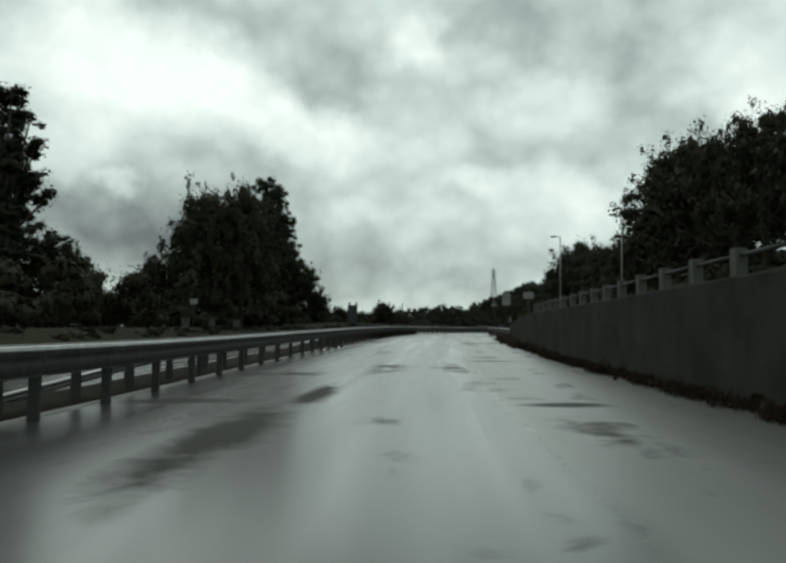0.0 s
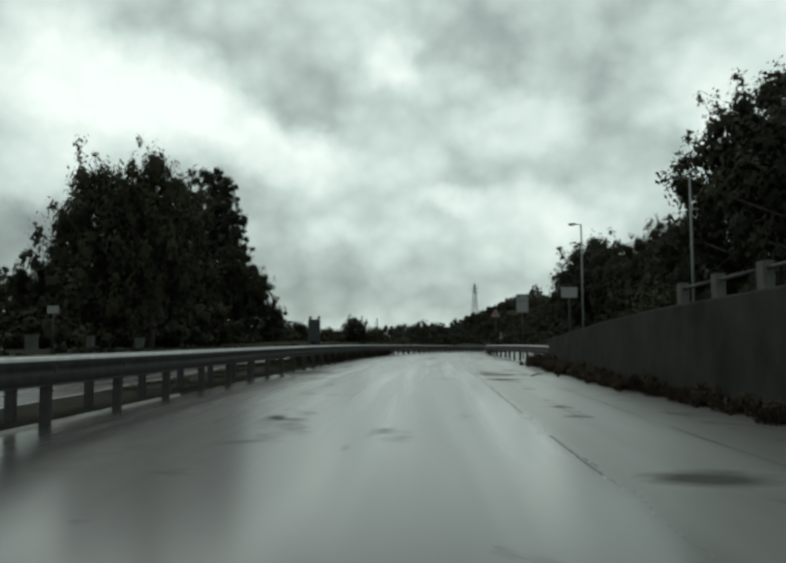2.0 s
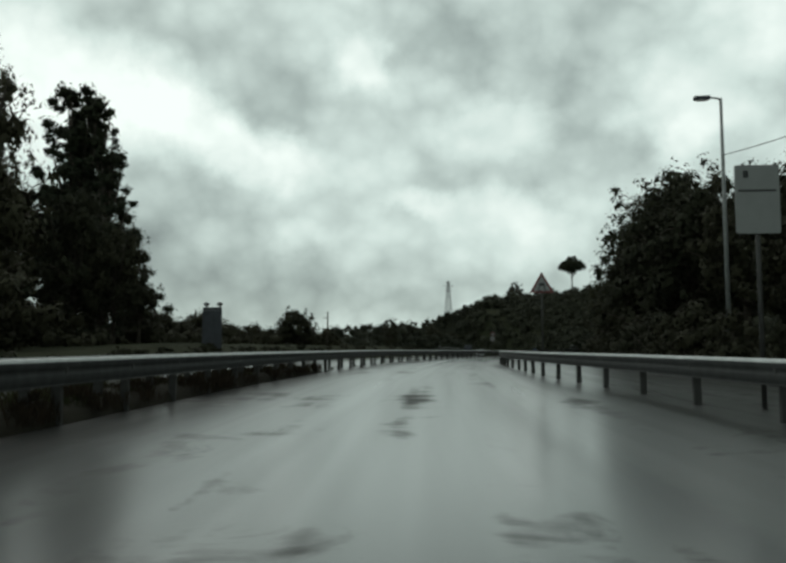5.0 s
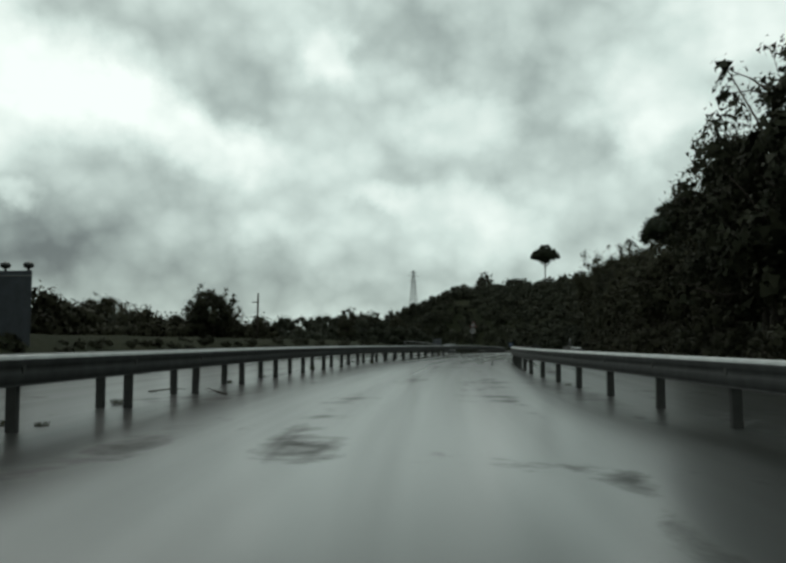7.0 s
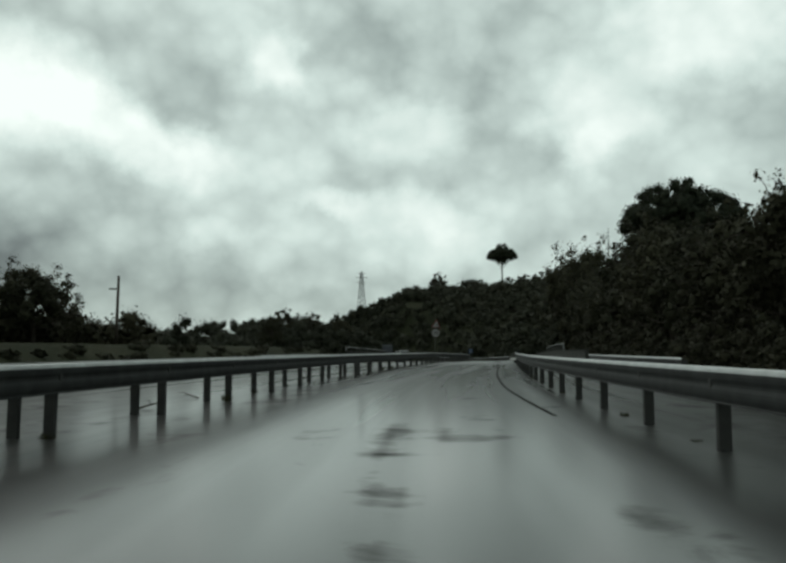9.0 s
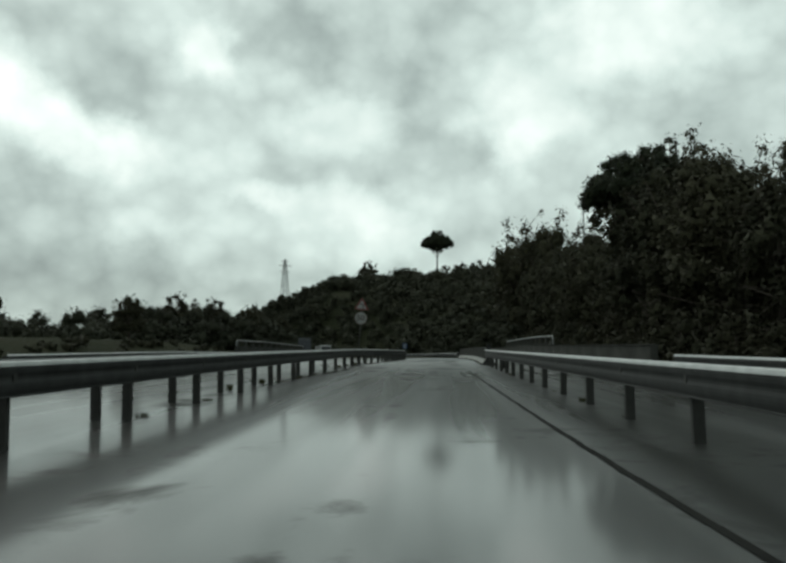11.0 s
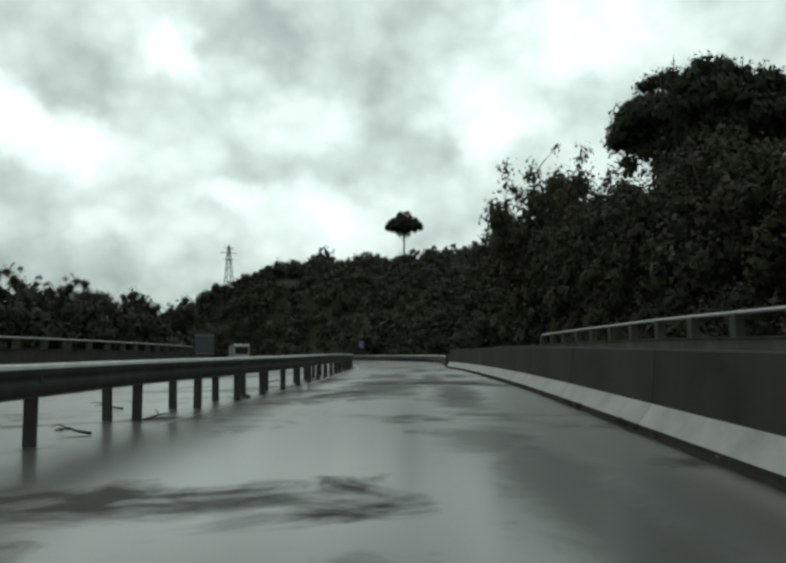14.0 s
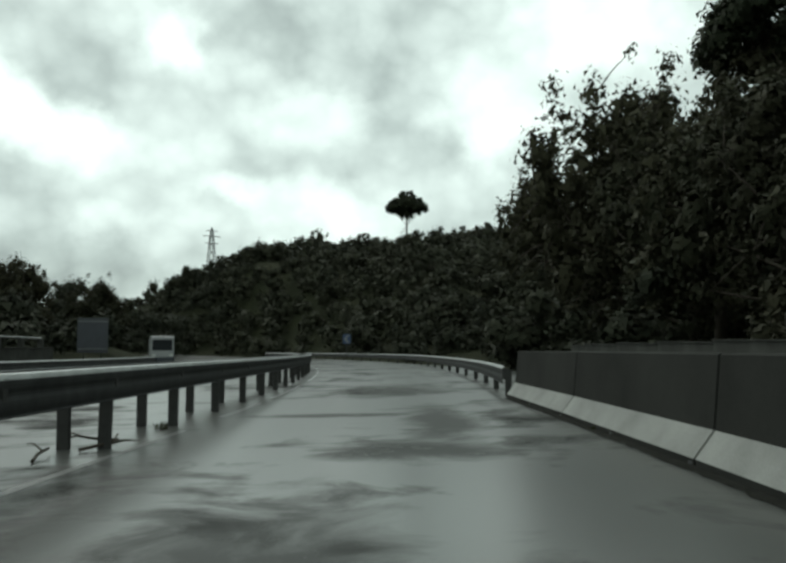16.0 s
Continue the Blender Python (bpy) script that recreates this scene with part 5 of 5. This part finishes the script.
for _ in range(280):
    s, lat = RNG.uniform(50, 190), RNG.uniform(-50, -27)
    x, y = at(s, lat).xy
    spots.append((x, y, ground_at(x, y) + RNG.uniform(2.8, 6.6) * (1.0 if s < 125 else 0.6), RNG.uniform(2.0, 3.2)))
woods("thicket", spots, 0.29, 640, "dark thicket under the trees beyond the opposite lanes", LEAF_DULL)
spots = []
for s in np.arange(-20, 236, 2.0):
    p = at(s, -20.5 + RNG.uniform(-1, 1))
    spots.append((p.x, p.y, ground_at(p.x, p.y) + RNG.uniform(0.1, 0.4), 0.8))
woods("verge_hedge", spots, 0.2, 360, "low dark hedge and weeds beyond the opposite carriageway", LEAF_DULL)

cs, rs = [], []
for _ in range(900):
    s = RNG.uniform(-4, 68)
    r = RNG.uniform(0.08, 0.24) * (1.0 + 0.5 * noise.noise((s * 0.4, 5, 0))) * lat_of([(0, 0.5), (30, 0.6), (48, 0.85), (60, 1.2), (68, 1.3)], s)
    p = at(s, min(6.1, lat_of(WALL_BASE, s)) - abs(RNG.normal()) * 0.2 - (0.6 * RNG.random() if s > 46 else 0.0))
    cs.append((p.x, p.y, p.z + r * RNG.uniform(0.3, 1.5)))
    rs.append(r)
tagged(new("wall_foot_weeds", leaves_mesh("wall_foot_weeds", cs, rs, 60000, 0.05, DRY)), "brown withered weeds massed along the wall foot", "weeds", kind="stuff")

# ---------------------------------------------------------------- small things beside the road
# chevron board on the outside of the bend
sg = tagged(new("chevron_sign"), "small blue and white bend marker board on a post", "road sign")
sg.matrix_basis = pose(58.1, 320.7, -1.7, 0, 0, -10)
sign_pole(sg, 2.9, 0.04)
b = part("board", moved_plate(rounded([(-0.45, 2.2), (0.45, 2.2), (0.45, 3.3), (-0.45, 3.3)], 0.05), 0.02, 0.0), BLUE, sg)
part("chevron", moved_plate([(0.05, 2.3), (0.3, 2.3), (-0.05, 2.75), (0.3, 3.2), (0.05, 3.2), (-0.3, 2.75)], 0.003, -0.005), WHITE, b)

# black piece over the end face and reflector post on the first concrete segment
cap = tagged(new("barrier_end_cap"), "black piece over the end of the concrete barrier", "end cap")
cap.matrix_basis = facing(207.4, lat_of(BARRIER, 207.4), 0)
bm = bmesh.new()
extrude_profile(bm, [(-0.03, 0.0), (-0.03, 0.1), (0.18, 0.4), (0.25, 0.9), (0.47, 0.9), (0.54, 0.4), (0.75, 0.1), (0.75, 0.0)], 0.14)
bmesh.ops.translate(bm, verts=bm.verts[:], vec=(0, -0.15, 0))
part("cap", bm, RUBBER, cap)
bm = bmesh.new()
box(bm, 0.27, 0.45, -0.12, -0.04, 0.9, 1.32, 0.015)
part("reflector_post", bm, RUBBER, cap)

drum = tagged(new("plastic_drum"), "dark plastic drum behind the crash barrier", "drum")
drum.matrix_basis = facing(200.3, 3.85, 0)
bm = bmesh.new()
tube(bm, [(0, 0, 0), (0, 0, 0.05), (0, 0, 0.25), (0, 0, 0.28), (0, 0, 0.5), (0, 0, 0.55)], [0.24, 0.27, 0.26, 0.28, 0.25, 0.2], 16)
part("body", bm, RUBBER, drum, smooth=True)
bm = bmesh.new()
tube(bm, [(0, 0, 0.54), (0, 0, 0.6)], [0.21, 0.19], 16)
part("lid", bm, BLACK, drum, smooth=True)

# an oncoming lorry, far off on the opposite carriageway
lorry = tagged(new("lorry"), "white box lorry on the wet opposite carriageway", "lorry")
p = Vector((37.5, 297.0, 0))
ls, ll = frame_of(np.array([p.x]), np.array([p.y]))
lorry.matrix_basis = pose(p.x, p.y, float(road_z(ls)[0]), 0, 0, 2) @ Matrix.Diagonal((0.84, 0.84, 0.84, 1))
bm = bmesh.new()
box(bm, -1.12, 1.12, 1.9, 6.5, 0.95, 2.6, 0.05)
part("cargo_box", bm, WHITE_PAINT, lorry)
bm = bmesh.new()
box(bm, -1.1, 1.1, 0.0, 1.75, 0.75, 2.85, 0.14)
cab = part("cab", bm, WHITE_PAINT, lorry)
bm = bmesh.new()
box(bm, -0.93, 0.93, -0.02, 0.1, 1.45, 2.5, 0.04)
part("windscreen", bm, GLASS, cab)
bm = bmesh.new()
box(bm, -1.05, 1.05, -0.08, 0.1, 0.3, 0.78, 0.04)
part("bumper", bm, DARK_STEEL, cab)
for x in (-0.8, 0.8):
    bm = bmesh.new()
    box(bm, x - 0.17, x + 0.17, -0.05, 0.05, 0.9, 1.1, 0.03)
    part("headlight", bm, LAMP_GLASS, cab)
bm = bmesh.new()
box(bm, -0.9, 0.9, 0.6, 6.4, 0.6, 0.9, 0.02)
part("chassis", bm, DARK_STEEL, lorry)
for x in (-0.98, 0.98):
    for y in (0.9, 5.8):
        bm = bmesh.new()
        tube(bm, [(x - 0.14, y, 0.48), (x + 0.14, y, 0.48)], 0.48, 18)
        w = part("wheel", bm, RUBBER, lorry, smooth=False)
        bm = bmesh.new()
        tube(bm, [(x - 0.15, y, 0.48), (x + 0.15, y, 0.48)], 0.24, 12)
        part("rim", bm, POLE, w)


def blades(name, spots, count, height, material, label):
    """Tufts of thin blades."""
    v, f = [], []
    for x, y, z, r, h in spots:
        for _ in range(count):
            a, q = RNG.uniform(0, 6.28), RNG.random() ** 0.7 * r
            bx, by = x + math.cos(a) * q, y + math.sin(a) * q
            t, w, l = RNG.uniform(0, 6.28), RNG.uniform(0.002, 0.006), h * RNG.uniform(0.5, 1.1)
            dx, dy = math.cos(t) * l * 0.35, math.sin(t) * l * 0.35
            ox, oy = -math.sin(t) * w, math.cos(t) * w
            i = len(v)
            v += [(bx - ox, by - oy, z), (bx + ox, by + oy, z), (bx + dx * 0.4 + ox * 0.7, by + dy * 0.4 + oy * 0.7, z + l * 0.65), (bx + dx, by + dy, z + l), (bx + dx * 0.4 - ox * 0.7, by + dy * 0.4 - oy * 0.7, z + l * 0.65)]
            f.append((i, i + 1, i + 2, i + 3, i + 4))
    me = bpy.data.meshes.new(name)
    me.from_pydata(v, [], f)
    me.materials.append(material)
    me.update()
    return tagged(new(name, me), label, "grass", kind="stuff")


GRASS = mat_leaf("wet_grass", (0.03, 0.036, 0.014), (0.07, 0.066, 0.03), 0.7)
tufts = []
for _ in range(300):
    s = RNG.uniform(44, 106)
    x, y, z = at(s, lat_of(LEFT_RAIL, s) - 0.25 - RNG.random() * 0.8 * (-0.3 - lat_of(MEDIAN_FAR, s) + lat_of(LEFT_RAIL, s)))
    tufts.append((x, y, z + 0.7 * lat_of(MOUND, s), 0.3, RNG.uniform(0.08, 0.22) * (1.1 if s > 60 else 0.5)))
blades("median_grass", tufts, 75, 0.2, GRASS, "wet grass tufts growing along the median strip")
tufts = []
for _ in range(260):
    s = RNG.uniform(2, 66)
    x, y, z = at(s, min(6.0, lat_of(WALL_BASE, s)) - RNG.uniform(-0.05, 0.4))
    tufts.append((x, y, z - 0.02, 0.3, RNG.uniform(0.1, 0.32) * lat_of([(40, 0.9), (55, 1.6)], s)))
for _ in range(70):
    s = RNG.uniform(58, 72)
    x, y, z = at(s, RNG.uniform(5.6, 8.0))
    tufts.append((x, y, z - 0.02, 0.5, RNG.uniform(0.3, 0.7)))
for _ in range(150):
    s = RNG.uniform(66, 107)
    x, y, z = at(s, lat_of(LEFT_RAIL, s) + RNG.uniform(-1.6, 0.15))
    tufts.append((x, y, z + 0.1, 0.4, RNG.uniform(0.25, 0.5)))
blades("dry_weeds", tufts, 70, 0.4, DRY, "brown withered weeds at the wall foot and rail ends")
tufts = []
for s in np.arange(106, 250, 4.0):
    for off in (0.0, -0.52):
        if RNG.random() < 0.4:
            x, y, z = at(s + 0.2, lat_of(LEFT_RAIL, s) + off)
            tufts.append((x, y, z - 0.01, 0.12, RNG.uniform(0.05, 0.2)))
    if s < 205 and RNG.random() < 0.6:
        x, y, z = at(s, lat_of(RIGHT_RAIL, s))
        tufts.append((x, y, z - 0.01, 0.1, RNG.uniform(0.03, 0.12)))
for _ in range(14):
    s = RNG.uniform(212, 252)
    x, y, z = at(s, lat_of(BARRIER, s) - 0.02)
    tufts.append((x, y, z, 0.07, RNG.uniform(0.04, 0.14)))
blades("post_weeds", tufts, 60, 0.2, GRASS, "thin weeds round the barrier posts")

# storm litter: broken branches beside the median posts
for s, lat, l, a in ((117.2, -4.8, 0.55, 2.3), (185.8, -4.6, 0.5, 0.2), (183.1, -4.9, 0.7, 2.4), (213.6, -4.86, 0.6, 2.4), (54.4, 3.96, 0.45, 0.3), (243.8, -3.7, 0.9, 0.6), (244.6, -4.3, 0.8, 2.9), (118, -6.3, 0.9, 0.4), (144, -5.9, 1.1, 1.2), (147.5, -6.2, 0.8, 2.0), (160, -6.0, 0.7, 0.7), (183, -5.8, 0.9, 1.6), (209, -5.9, 1.0, 1.3), (216, -4.4, 0.8, 0.9), (219, -6.4, 0.9, 2.2), (233, -5.2, 0.7, 0.3), (243, -4.2, 0.9, 1.4), (204, -6.4, 1.2, 1.8), (212, -7.2, 0.8, 0.5)):
    br = tagged(new("fallen_branch"), "dark broken branch lying on the wet asphalt", "branch", "fallen branches beside the median")
    p = at(s, lat)
    br.matrix_basis = pose(p.x, p.y, p.z + 0.03, 0, 0, math.degrees(a))
    bm = bmesh.new()
    tube(bm, [(-l / 2, 0, 0), (-l * 0.1, 0.06, 0.03), (l * 0.2, 0.02, 0.06), (l / 2, 0.1, 0.02)], [0.024, 0.02, 0.015, 0.007], 6)
    tube(bm, [(l * 0.05, 0.04, 0.04), (l * 0.2, 0.2, 0.12), (l * 0.3, 0.3, 0.1)], [0.013, 0.009, 0.004], 5)
    part("stem", bm, BARK, br)

# worn edge line and the sealed joint that runs along the lane
def strip(name, table, s0, s1, width, z, material, label, holes):
    v, f = [], []
    for s in np.arange(s0, s1, 0.5):
        if noise.noise((s * 0.35, 1.7, 0)) < holes:
            continue
        c = lat_of(table, s)
        j = 0.02 * noise.noise((s * 1.1, 4.0, 0))
        i = len(v)
        v += [tuple(at(s, c - width / 2 + j, z)), tuple(at(s, c + width / 2 + j, z)), tuple(at(s + 0.5, c + width / 2 + j, z)), tuple(at(s + 0.5, c - width / 2 + j, z))]
        f.append((i, i + 1, i + 2, i + 3))
    me = bpy.data.meshes.new(name)
    me.from_pydata(v, [], f)
    me.materials.append(material)
    me.update()
    return tagged(new(name, me), label, "road marking", kind="structure")


LINE = mat_plain("worn_line_paint", (0.11, 0.11, 0.105), 0.35, 0.0, 0.7, 1.5, 0.002)
SEAL = mat_plain("bitumen_seal", (0.016, 0.016, 0.015), 0.9, 0.0, 0.4, 1.2, 0.003, 0.04)
FINE_SEAL = mat_plain("worn_wet_seal", (0.085, 0.085, 0.08), 0.3, 0.0, 0.4, 1.2, 0.003, 0.45)
strip("edge_line", [(110, -4.7), (150, -4.3), (205, -4.27), (222, -3.9), (250, -3.3), (330, -3.1)], 200, 320, 0.12, 0.004, LINE, "worn pale edge line along the median side", -0.12)
strip("joint_seal", [(140, 2.3), (153, 2.0), (176, 1.9), (206, 1.75)], 142, 196, 0.09, 0.005, SEAL, "dark sealed joint along the asphalt lane", -0.6)
strip("joint_seal", [(27, 3.5), (33, 3.56), (53, 3.7), (63, 3.88)], 27, 63, 0.04, 0.005, FINE_SEAL, "fine dark sealed joint beside the widening shoulder", -0.6)
strip("joint_seal", [(25, 1.62), (31, 1.67), (53, 1.95)], 26, 54, 0.04, 0.005, FINE_SEAL, "fine dark sealed joint between lane and coarse shoulder", -0.3)

# black grit washed against the foot of the concrete barrier and the shoulder posts
GRIT = mat_plain("black_wet_grit", (0.02, 0.02, 0.017), 0.95, 0.0, 0.5, 6.0, 0.03, 0.05)
rows = []
for s in np.arange(207.6, 252.6, 0.25):
    c = lat_of(BARRIER, s)
    w = 0.1 + 0.06 * noise.noise((s * 0.8, 2, 0)) + 0.05 * noise.noise((s * 3.1, 9, 0))
    rows.append([at(s, c - w, 0.004), at(s, c - w * 0.5, 0.016), at(s, c - 0.004, 0.03)])
grit = sheet("gutter_dirt", rows, GRIT)
tagged(grit, "black wet grit along the foot of the concrete barrier", "dirt", kind="structure")
